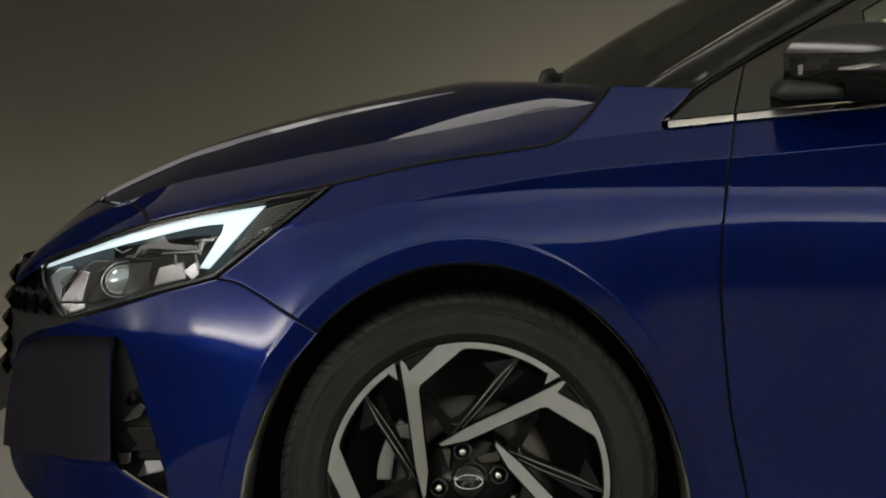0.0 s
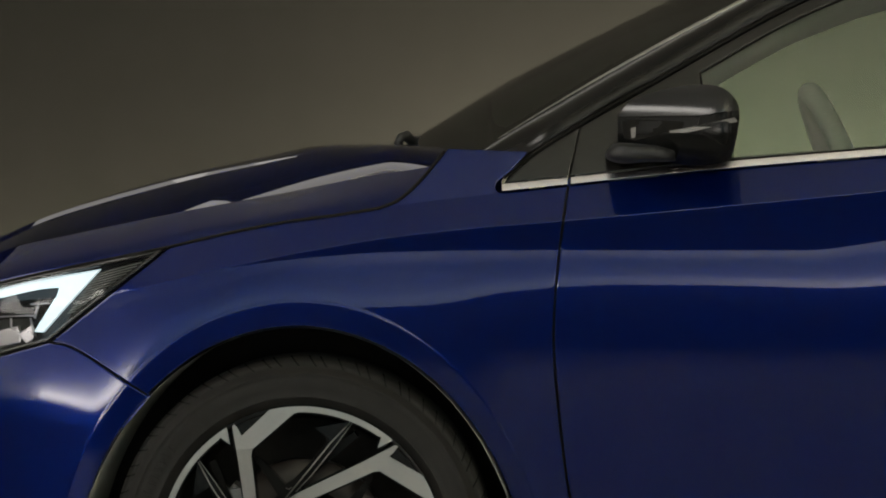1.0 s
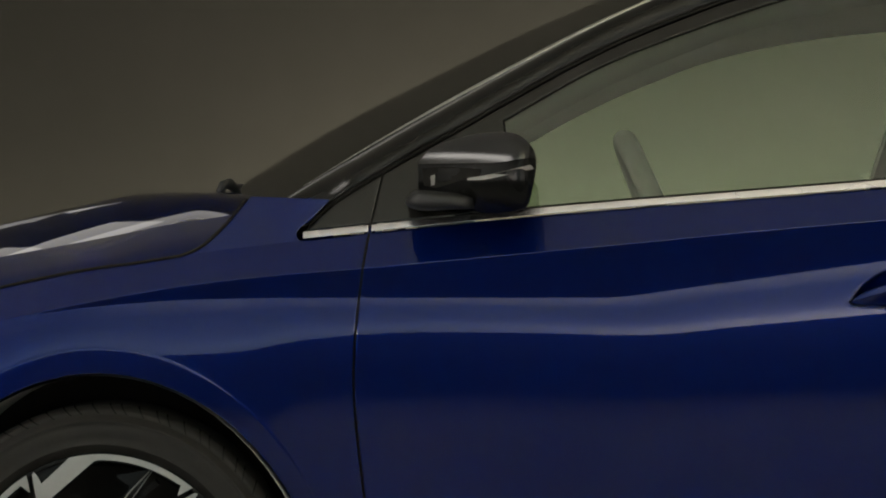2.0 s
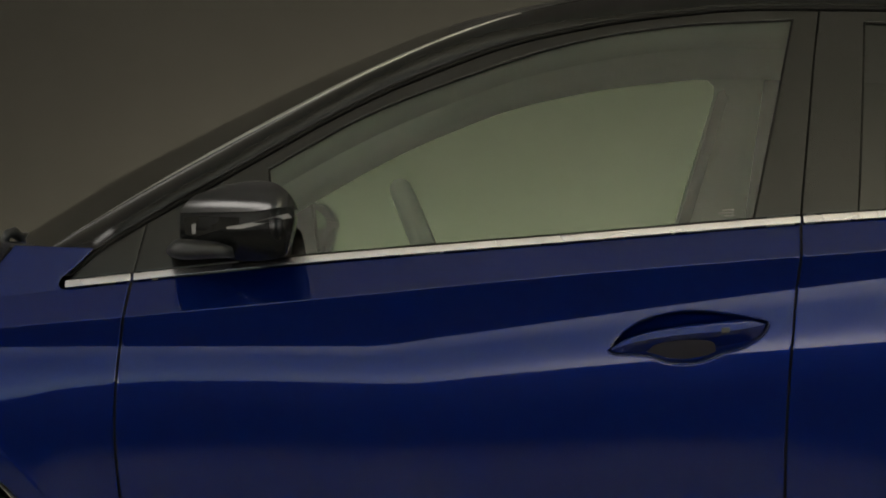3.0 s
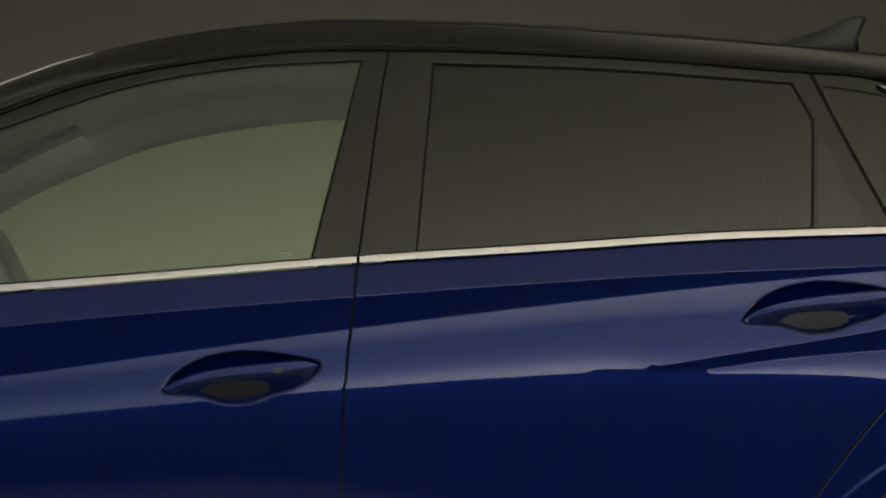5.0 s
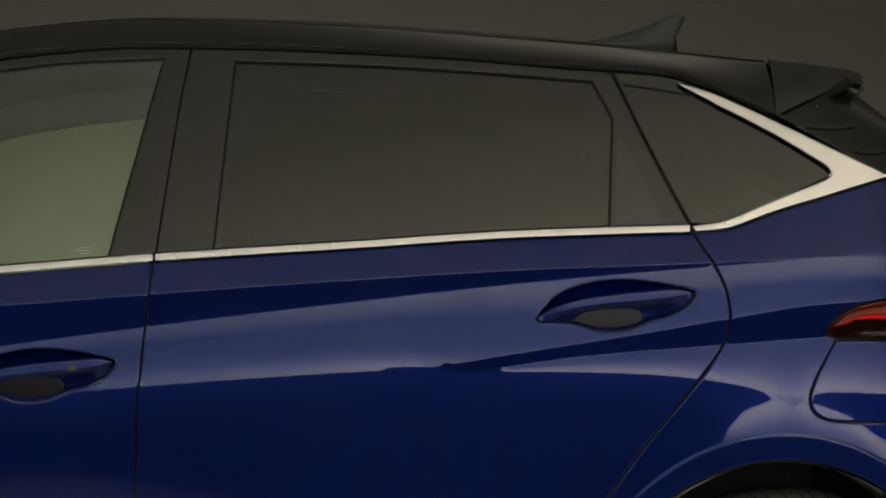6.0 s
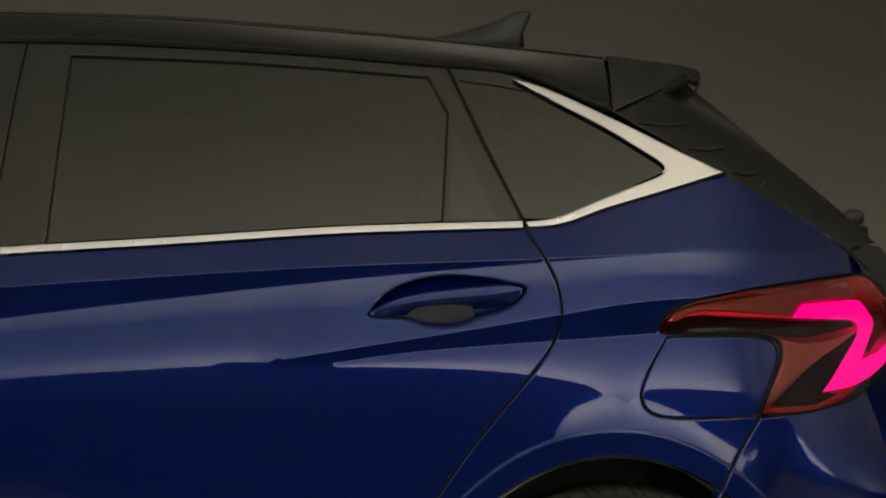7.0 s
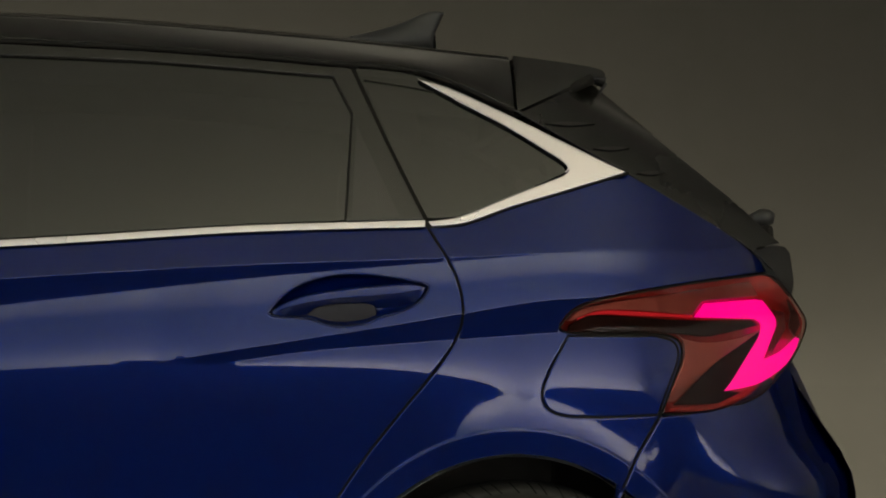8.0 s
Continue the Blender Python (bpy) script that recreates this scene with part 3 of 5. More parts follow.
def door(car, s, front):
    if front:
        shape = outline(GAP_FRONT[::-1], along(BELT, 0.437, 1.535), GAP_MIDDLE)
        name = "front_door"
    else:
        shape = outline(GAP_MIDDLE[::-1], along(BELT, 1.535, 2.42), GAP_REAR)
        name = "rear_door"
    dx, dz = (-0.944, -0.112) if front else (0, 0)
    lens = outline(flow(*[(a + dx, b + dz) for a, b in HANDLE_REAR + HANDLE_REAR[:1]], n=5))
    ob = skin(name, shape, body, BLUE, car, s, lines=CREASES, holes=[lens])
    return ob, lens


def handle(door_ob, s, lens, front):
    dx, dz = (-0.944, -0.112) if front else (0, 0)

    def bowl(x, z):
        q = np.c_[np.ravel(x), np.ravel(z)]
        d = off_line(q, lens)
        return (body(x, z).ravel() - 0.0014 - 0.024 * np.sqrt(np.clip(d / 0.026, 0, 1))).reshape(np.shape(x))
    skin("handle_bowl", lens, bowl, BLUE, door_ob, s, step=0.005, gap=-0.0022, depth=0.01, label="scooped blue recess behind the handle")

    def at(*pts, n=6):
        return flow(*[(a + dx, c + dz) for a, c in pts], n=n)
    top = at((2.163, 0.906), (2.189, 0.923), (2.226, 0.936), (2.287, 0.946), (2.349, 0.952), (2.389, 0.954), (2.418, 0.947))
    low = at((2.418, 0.946), (2.406, 0.928), (2.379, 0.9105), (2.346, 0.9025), (2.333, 0.908), (2.330, 0.918), (2.306, 0.9215), (2.272, 0.9205), (2.238, 0.914), (2.226, 0.904), (2.214, 0.899), (2.189, 0.8995), (2.170, 0.902), (2.163, 0.905))
    ridge = at((2.163, 0.9055), (2.22, 0.9215), (2.287, 0.931), (2.355, 0.936), (2.384, 0.940), (2.418, 0.9465))
    def height(line, x):
        o = sorted((q[0], q[1]) for q in line)
        return float(np.interp(x, [q[0] for q in o], [q[1] for q in o]))

    def grip(x, z):
        """Half width of the handle's bar, folded along its ridge."""
        zt, zl, zr = height(top, x), height(low, x), height(ridge, x)
        end = float(smooth((x - (2.160 + dx)) / 0.05) * smooth(((2.424 + dx) - x) / 0.05))
        if z >= zr:
            u = (z - zr) / max(zt - zr, 1e-4)
            out = 1 - max(0.0, u - 0.72) ** 2 * 8
        else:
            out = max(-2.4, 1 - 118 * (zr - z))
        return float(body(x, z)) + 0.009 * out * (0.15 + 0.85 * end) - 0.0005
    rows = []
    for x in np.linspace(2.1645 + dx, 2.4165 + dx, 64):
        zt, zl, zr = height(top, x), height(low, x), height(ridge, x)
        zt, zl = max(zt, zr + 0.0006), min(zl, zr - 0.0006)
        zz = [zl + (zr - zl) * t for t in (0, 0.2, 0.4, 0.6, 0.8)] + [zr] + [zr + (zt - zr) * t for t in (0.2, 0.4, 0.6, 0.75, 0.88, 1.0)]
        line = [(x, s * grip(x, z), z) for z in zz]
        rows.append([(x, s * (float(body(x, zl)) - 0.016), zl + 0.002)] + line + [(x, s * (float(body(x, zt)) - 0.016), zt - 0.001)])
    pocket = outline(at((2.218, 0.8975), (2.238, 0.916), (2.272, 0.922), (2.306, 0.923), (2.332, 0.918), (2.338, 0.902)), at((2.338, 0.902), (2.318, 0.8895), (2.287, 0.8845), (2.257, 0.8865), (2.218, 0.8975)))
    skin("handle_pocket", pocket, lambda x, z: body(x, z) - 0.012 + 0.25 * (z - (0.90 + dz)), POCKET_SHEEN, door_ob, s, step=0.006, gap=0.0012, depth=0.004, label="finger pocket under the handle, the floor's reflection put in as grey")
    bar = loft(rows, sharp=(1, 6, 12))
    bmesh.ops.holes_fill(bar, edges=bar.edges[:])
    g = part("door_handle", bar, BLUE, door_ob, "body-coloured blue pull handle")
    if front and s < 0:
        key = slab(outline([(1.400, 0.829), (1.4135, 0.830), (1.4135, 0.8215), (1.400, 0.8205)]), 0, 0.006, 0.0008)
        for v in key.verts:
            v.co.y += -(grip(1.407, 0.8245) + 0.001)
        part("key_button", key, PLASTIC, g, "small dark lock button")


def quarter(car, s):
    shape = outline(GAP_REAR[::-1], flow((2.42, 1.047), (2.485, 1.053), (2.561, 1.080), (2.657, 1.109), (2.762, 1.141)),
                    flow((2.762, 1.141), (2.899, 1.066), (2.976, 1.019), (3.003, 0.998), (3.02, 0.975)), [(3.02, 0.975), (2.989, 0.972)], TAIL_TOP[::-1], TAIL_UNDER,
                    flow((2.808, 0.737), (2.771, 0.673), (2.748, 0.623), (2.735, 0.59)), arch_line(REAR_ARCH, 63, 178), [(2.2, 0.21), (2.18, 0.21)])
    ob = skin("quarter_panel", shape, body, BLUE, car, s, lines=CREASES, holes=[FLAP], label="deep metallic blue rear quarter panel")
    if s < 0:
        part("flap_seal", tube([(q[0], s * (float(body(q[0], q[1])) - 0.014), q[1]) for q in FLAP + FLAP[:1]], 0.009, 6), DARK, ob)
        skin("fuel_flap", FLAP, body, BLUE, ob, s, step=0.01, gap=0.0016, label="blue fuel filler flap")
    else:
        skin("blank_panel", FLAP, body, BLUE, ob, s, step=0.02, gap=0.0016)


def rear_bumper(car, s):
    shape = outline(flow((2.808, 0.735), (2.914, 0.748), (2.98, 0.776), (3.03, 0.822), (3.062, 0.85)), flow((3.062, 0.85), (3.10, 0.80), (3.152, 0.71), (3.194, 0.645), (3.216, 0.58)),
                    [(3.216, 0.58), (3.210, 0.22), (2.93, 0.22)], arch_line(REAR_ARCH, 3, 63), flow((2.735, 0.59), (2.748, 0.623), (2.771, 0.673), (2.808, 0.735)))
    skin("rear_bumper", shape, body, BLUE, car, s, lines=CREASES, step=0.012, label="deep metallic blue rear bumper corner")


RECESS = outline(flow((-0.600, 0.543), (-0.585, 0.536), (-0.573, 0.513), (-0.559, 0.475), (-0.538, 0.409), (-0.516, 0.343), (-0.502, 0.270)), flow((-0.502, 0.270), (-0.542, 0.290), (-0.588, 0.316), (-0.603, 0.332)),
                 flow((-0.603, 0.332), (-0.605, 0.424), (-0.602, 0.501), (-0.600, 0.543)))
BLADE = outline(flow((-0.603, 0.541), (-0.673, 0.538), (-0.745, 0.528), (-0.792, 0.508), (-0.816, 0.465)), flow((-0.816, 0.465), (-0.834, 0.39), (-0.840, 0.322)), flow((-0.840, 0.322), (-0.714, 0.327), (-0.607, 0.332)),
                flow((-0.607, 0.332), (-0.609, 0.424), (-0.606, 0.501), (-0.603, 0.541)))


def front_bumper(car, s):
    shape = outline(BUMPER_SEAM, [(-0.25, 0.560)], arch_line(FRONT_ARCH, 139.5, 179), [(-0.384, 0.20), (-0.70, 0.20)],
                    flow((-0.70, 0.20), (-0.825, 0.27), (-0.846, 0.34), (-0.840, 0.40), (-0.824, 0.47), (-0.799, 0.514), (-0.748, 0.542), (-0.694, 0.560)), LAMP_UNDER[::-1])
    ob = skin("front_bumper", shape, body, BLUE, car, s, lines=CREASES, holes=[RECESS, BLADE], step=0.012, gap=0.0012, label="deep metallic blue front bumper corner")
    y0 = float(body(-0.605, 0.43))
    skin("bumper_blade", BLADE, lambda x, z: y0 - 0.010 - 0.95 * (-0.605 - x) - 2.8 * (x + 0.605) ** 2 - 0.16 * (z - 0.43), BLADE_GREY, ob, s, step=0.02, gap=-0.001, depth=0.02, label="flat grey blade ahead of the air duct")
    lip = outline(flow((-0.597, 0.328), (-0.70, 0.322), (-0.846, 0.314)), [(-0.846, 0.314), (-0.838, 0.285), (-0.800, 0.245), (-0.70, 0.206), (-0.56, 0.206), (-0.52, 0.262)], flow((-0.52, 0.262), (-0.555, 0.285), (-0.597, 0.318)))
    skin("lower_lip", lip, lambda x, z: body(x, z) + 0.002 - 0.25 * np.maximum(0.32 - z, 0), BLUE, ob, s, step=0.02, gap=0.001, depth=0.03, edge_tilt=0.1, label="dark blue lower bumper lip")
    deep = skin("air_recess", RECESS, lambda x, z: body(x, z) - 0.055, PLASTIC, ob, s, step=0.02, gap=-0.004, depth=0.01, label="black recessed air duct")

    def bit(name, pts, deep_by, mat, tilt=0.0):
        zc = np.mean([p[1] for p in pts])
        skin(name, outline(pts), lambda x, z: body(x, z) - deep_by - tilt * (z - zc), mat, deep, s, step=0.012, gap=0.0, depth=0.02)
    bit("duct_fin", [(-0.590, 0.40), (-0.556, 0.432), (-0.545, 0.424), (-0.556, 0.406), (-0.580, 0.398)], 0.03, BLACK, 0.5)
    bit("duct_fin", [(-0.586, 0.428), (-0.568, 0.452), (-0.560, 0.440), (-0.572, 0.424)], 0.03, BLACK, -0.5)
    bit("fog_lamp", [(-0.594, 0.366), (-0.575, 0.388), (-0.532, 0.390), (-0.524, 0.372), (-0.530, 0.350), (-0.584, 0.346)], 0.026, BLACK, -0.25)
    bit("duct_fin", [(-0.598, 0.342), (-0.572, 0.344), (-0.574, 0.328), (-0.590, 0.322)], 0.024, STEEL, 0.4)
    bit("duct_fin", [(-0.585, 0.330), (-0.520, 0.336), (-0.512, 0.318), (-0.560, 0.304)], 0.034, BLACK, 0.8)
    bit("duct_fin", [(-0.560, 0.305), (-0.512, 0.312), (-0.506, 0.290), (-0.540, 0.288)], 0.030, BLACK, -0.6)


def greenhouse(car, s):
    """Black pillars, door window frames, panes and bright mouldings of one side."""
    lift = 0.012
    front_hole = outline(along(BELT, 1.459, 0.672, 12, 0.013), [(0.672, 0.945)], flow((0.656, 1.091), (0.808, 1.177), (0.96, 1.240), (1.149, 1.303), (1.339, 1.336), (1.540, 1.347)))
    rear_hole = outline(flow((1.661, 1.342), (1.952, 1.330), (2.266, 1.305)), [(2.266, 1.305), (2.298, 1.241), (2.286, 1.058)], along(BELT, 2.284, 1.632, 10, 0.013))
    tip = outline([(0.330, 0.908)], flow((0.335, 0.918), (0.385, 0.958), (0.456, 1.002)), [(0.456, 1.002), (0.437, 0.918)], along(BELT, 0.437, 0.335, 4, lift))
    skin("corner_trim", tip, upper, SATIN, car, s, gap=0.0012, label="black triangular corner trim by the windscreen pillar")
    frame_f = outline([(0.437, 0.918), (0.456, 1.002)], along(DRIP, 0.463, 1.586, 40, -0.006), flow((1.586, 1.364), (1.572, 1.28), (1.556, 1.16), (1.537, 1.014)),
                      along(BELT, 1.537, 0.437, 14, lift))
    f = skin("front_window_frame", frame_f, upper, SATIN, car, s, holes=[front_hole], gap=0.0016, label="satin black front door window frame")
    g = skin("front_window", front_hole, upper, GLASS if s < 0 else FAR_GLASS, f, s, gap=-0.002, raise_by=-0.005, step=0.03, depth=0.003, edge_tilt=0, label="green tinted front door glass")
    g.visible_shadow = False
    seal(f, front_hole, s, -0.003, 0.0022)
    for k, (w, h) in enumerate(((0.020, 0.0022), (0.026, 0.0022), (0.016, 0.0022))):
        x, z = 1.428 - w / 2, 1.021 - 0.0048 * k
        bm = slab(outline([(x - w / 2, z), (x + w / 2, z + 0.0008), (x + w / 2, z + h), (x - w / 2, z + h - 0.0008)]), 0, 0.0008)
        for v in bm.verts:
            v.co.y = s * (float(upper(v.co.x, v.co.z)) - 0.0038 + abs(v.co.y))
        part("glass_mark", bm, CALIPER, g)
    frame_r = outline(flow((1.537, 1.014), (1.556, 1.16), (1.572, 1.28), (1.586, 1.364)), along(DRIP, 1.59, 2.296, 24, -0.006), flow((2.298, 1.320), (2.358, 1.186), (2.419, 1.060)),
                      along(BELT, 2.419, 1.537, 14, lift))
    r = skin("rear_window_frame", frame_r, upper, SATIN, car, s, holes=[rear_hole], gap=0.0016, label="satin black rear door window frame")
    skin("rear_window", rear_hole, upper, PRIVACY, r, s, gap=-0.002, raise_by=-0.005, step=0.03, depth=0.003, edge_tilt=0, label="dark privacy rear door glass").visible_shadow = False
    seal(r, rear_hole, s, -0.003, 0.0022)
    tri = outline([(2.304, 1.228), (2.380, 1.063), (2.295, 1.060)])
    skin("fixed_pane", tri, upper, BLACK, r, s, gap=0.001, raise_by=0.0006, step=0.03, depth=0.004, edge_tilt=0.1, label="small glossy black fixed corner pane")
    q_glass = outline(flow((2.316, 1.300), (2.38, 1.291), (2.437, 1.279)), flow((2.437, 1.279), (2.561, 1.213), (2.63, 1.170), (2.659, 1.148), (2.645, 1.137), (2.561, 1.101), (2.48, 1.068), (2.424, 1.059)))
    back = outline(flow((2.302, 1.318), (2.36, 1.188), (2.421, 1.062)), flow((2.421, 1.060), (2.485, 1.066), (2.561, 1.097), (2.657, 1.140)), flow((2.657, 1.16), (2.555, 1.235), (2.417, 1.308)), along(DRIP, 2.41, 2.306, 5, -0.006))
    q = skin("quarter_window", back, upper, PRIVACY, car, s, gap=0.002, raise_by=-0.004, step=0.03, depth=0.003, edge_tilt=0, label="dark privacy quarter window")
    line = flow((2.318, 1.299), (2.38, 1.290), (2.437, 1.279))
    part("glass_border", tube([(a, s * (float(upper(a, b)) - 0.0035), b) for a, b in line], 0.0016, 6), DARK, q)
    # bright mouldings
    def strip(name, a, b, parent_label):
        shape = outline(along(BELT, a, b, 30, 0.0006), along(BELT, a, b, 30, 0.0122)[::-1])
        return skin(name, shape, lambda x, z: np.maximum(upper(x, BELT(x)), body(x, BELT(x) - 0.003) - 0.002) - 0.42 * (z - BELT(x)) - 7 * (z - BELT(x) - 0.004) ** 2, CHROME, car, s, step=0.008, gap=0.0003, depth=0.012, round_edge=0.0012, raise_by=0.005, label=parent_label, edge_tilt=0.3)
    strip("belt_moulding", 0.327, 0.4345, "satin chrome strip under the corner trim")
    strip("belt_moulding", 0.4395, 1.534, "satin chrome strip under the front window")
    strip("belt_moulding", 1.5385, 2.418, "satin chrome strip under the rear window")
    swoosh = outline(flow((2.424, 1.047), (2.485, 1.054), (2.561, 1.081), (2.657, 1.110), (2.760, 1.142)), flow((2.760, 1.142), (2.657, 1.193), (2.561, 1.241), (2.465, 1.286), (2.408, 1.302)),
                     flow((2.408, 1.302), (2.437, 1.284), (2.561, 1.216), (2.625, 1.176), (2.652, 1.158), (2.660, 1.147), (2.653, 1.138), (2.630, 1.128), (2.561, 1.101), (2.48, 1.068), (2.424, 1.058)))
    blade = skin("quarter_moulding", swoosh, upper, CHROME, car, s, step=0.01, gap=0.0008, depth=0.012, round_edge=0.003, raise_by=0.006, label="wide satin chrome blade round the quarter window", edge_tilt=0.9)
    lip = flow((2.470, 1.2675), (2.561, 1.2185), (2.625, 1.1785), (2.652, 1.1605), (2.661, 1.149), (2.655, 1.140))
    part("bright_lip", tube([(x, s * (float(upper(x, z)) + 0.004), z) for x, z in lip], 0.0022, 8), CHROME, blade, "polished inner edge")
    under = flow((2.424, 1.046), (2.485, 1.053), (2.561, 1.080), (2.657, 1.109), (2.762, 1.141))
    part("moulding_seal", tube([(x, s * (float(upper(x, z)) + 0.003), z) for x, z in under], 0.0024, 6), DARK, car)
    # gutter line between door frames and roof rail
    gut = [(x, s * (float(upper(x, DRIP(x))) - 0.001), float(DRIP(x)) - 0.002) for x in np.linspace(0.33, 2.41, 90)]
    part("roof_gutter", tube(gut, 0.0032, 6), DARK, car, "thin black gutter strip")


def seal(parent, shape, s, up, r):
    pts = even([np.array(q) for q in shape], 0.02)
    part("window_seal", tube([(a, s * (float(upper(a, b)) + up), b) for a, b in pts + pts[:1]], r, 6), DARK, parent, "black rubber window seal")


RAIL = curve((0.20, 0.908), (0.278, 0.957), (0.47, 1.073), (0.662, 1.178), (0.853, 1.275), (0.959, 1.322), (1.05, 1.355), (1.15, 1.380), (1.30, 1.406), (1.497, 1.421), (1.76, 1.413), (2.06, 1.394),
             (2.30, 1.375), (2.50, 1.355), (2.60, 1.345))
CROWN = curve((0.0, 0.89), (0.175, 1.000), (0.326, 1.092), (0.532, 1.198), (0.738, 1.296), (0.965, 1.383), (1.10, 1.413), (1.25, 1.435), (1.49, 1.454), (1.76, 1.449), (2.06, 1.430), (2.30, 1.408), (2.50, 1.385), (2.62, 1.373))


def rail_y(x):
    return 0.60 - 0.05 * smooth((x - 0.5) / 0.9) + 0.04 * smooth((0.6 - x) / 0.4) + 0.04 * (1 - smooth((x - 0.75) / 0.5))


def rail_row(x, s):
    """A section of the black rail from the gutter up to the roof's edge."""
    foot = float(smooth((0.41 - x) / 0.05))
    zd, zr = float(DRIP(max(x, 0.326))) + 0.002, float(RAIL(x))
    zd = zd * (1 - foot) + max(zd, 0.945) * foot
    zr = max(zr, zd + 0.006)
    yd, yr = float(upper(max(x, 0.326), zd)) + 0.002 - 0.03 * foot, float(rail_y(x))
    k = 1 - float(smooth((x - 0.85) / 0.45))
    out = []
    for t in np.linspace(0, 1, 16):
        a, u = t * math.pi / 2, t ** 1.4
        out.append((x, s * (yd + (yr - yd) * (k * (1 - math.cos(a)) + (1 - k) * u ** 1.3)), zd + (zr - zd) * (k * math.sin(a) + (1 - k) * u)))
    return [(x, s * (yd - 0.02), zd - 0.012)] + out + [(x, s * (yr - 0.03), zr - 0.012)]


def arched(u):
    """Height of the screen across its width, 1 in the middle."""
    return 1 - (math.sqrt(u * u + 0.02) - 0.1414) / (math.sqrt(1.02) - 0.1414)


def roof(car):
    rows = []
    for x in np.linspace(0.955, 2.572, 60):
        yr, zr, zc = float(rail_y(x)) + 0.001, float(RAIL(x)), float(CROWN(x))
        k = float(smooth((x - 0.955) / 0.35))
        rows.append([(x, y, zr + (zc - zr) * (k * (1 - (y / yr) ** 2) + (1 - k) * arched(y / yr))) for y in np.linspace(-yr, yr, 31)])
    bm = loft(rows)
    bmesh.ops.solidify(bm, geom=bm.faces[:], thickness=0.02)
    for f in bm.faces:
        f.smooth = True
    part("roof", bm, SATIN, car, "satin black roof panel")
    part("headliner", loft([[(x, y * 0.99, z - 0.05) for x, y, z in r] for r in rows]), LINER, car, "pale grey cloth headliner")
    for s in (-1, 1):
        part("roof_rail", loft([rail_row(x, s) for x in np.linspace(0.285, 2.572, 110)]), RAIL_BLACK, car, "satin black windscreen pillar and roof rail")
        # pale inner lining of the pillar and rail
        rows = []
        for x in np.linspace(0.36, 2.45, 60):
            zd, yd = float(DRIP(x)), float(upper(x, DRIP(x)))
            rows.append([(x + 0.01, s * (yd - 0.012), zd - 0.020), (x + 0.015, s * (yd - 0.045), zd - 0.060), (x + 0.01, s * (yd - 0.075), zd - 0.02), (x, s * (yd - 0.08), zd + 0.01)])
        part("rail_lining", loft(rows), LINER, car, "pale grey lining along the roof rail")
        # tapered tube put in for the highlight along the pillar's edge
        thick = curve((0.32, 0.0012), (0.45, 0.003), (0.65, 0.0054), (0.80, 0.0058), (0.93, 0.0036), (1.08, 0.0010))
        xs = np.linspace(0.32, 1.08, 40)
        edge = [(x, s * (float(rail_y(x)) + 0.002), float(RAIL(x)) - 0.0008) for x in xs]
        part("pillar_highlight", tube(edge, [float(thick(x)) for x in xs], 12), PILLAR_GLINT, car, "pale metal strip standing in for the highlight on the black windscreen pillar")
    rows = []
    for x in np.linspace(0.10, 0.962, 30):
        yr, zr, zc = float(rail_y(x)) - 0.004, float(RAIL(x)) - 0.004, float(CROWN(x))
        rows.append([(x, y, zr + (zc - zr) * arched(y / yr)) for y in np.linspace(-yr, yr, 25)])
    w = part("windscreen", loft(rows), GLASS, car, "green tinted windscreen")
    w.visible_shadow = False
    # dark printed border along the screen's foot
    rows = []
    for x in np.linspace(0.10, 0.30, 6):
        yr, zr, zc = float(rail_y(x)) - 0.004, float(RAIL(x)) - 0.007, float(CROWN(x)) - 0.004
        rows.append([(x, y, zr + (zc - zr) * arched(y / yr)) for y in np.linspace(-yr, yr, 25)])
    part("screen_border", loft(rows), DARK, w, "black printed border of the windscreen")


HOOD_SIL = curve((-0.845, 0.630), (-0.80, 0.679), (-0.751, 0.721), (-0.694, 0.762), (-0.606, 0.809), (-0.502, 0.854), (-0.346, 0.903), (-0.139, 0.951), (0.016, 0.978), (0.13, 0.977), (0.26, 0.970))
HOOD_SIDE = curve((-0.845, 0.595), (-0.80, 0.632), (-0.735, 0.667), (-0.64, 0.702), (-0.55, 0.733), (-0.403, 0.768), (-0.216, 0.806), (-0.122, 0.826), (-0.029, 0.844), (0.065, 0.857), (0.13, 0.867),
                  (0.18, 0.874), (0.24, 0.881))
HOOD_CREASE = curve((-0.845, 0.608), (-0.75, 0.684), (-0.66, 0.738), (-0.58, 0.770), (-0.505, 0.798), (-0.409, 0.819), (-0.219, 0.858), (-0.03, 0.893), (0.112, 0.921), (0.207, 0.936), (0.24, 0.944))


CROWN_SLOPE = curve((-0.85, 0.10), (-0.55, 0.12), (-0.35, 0.17), (-0.20, 0.225), (0.0, 0.29), (0.12, 0.335), (0.24, 0.40))


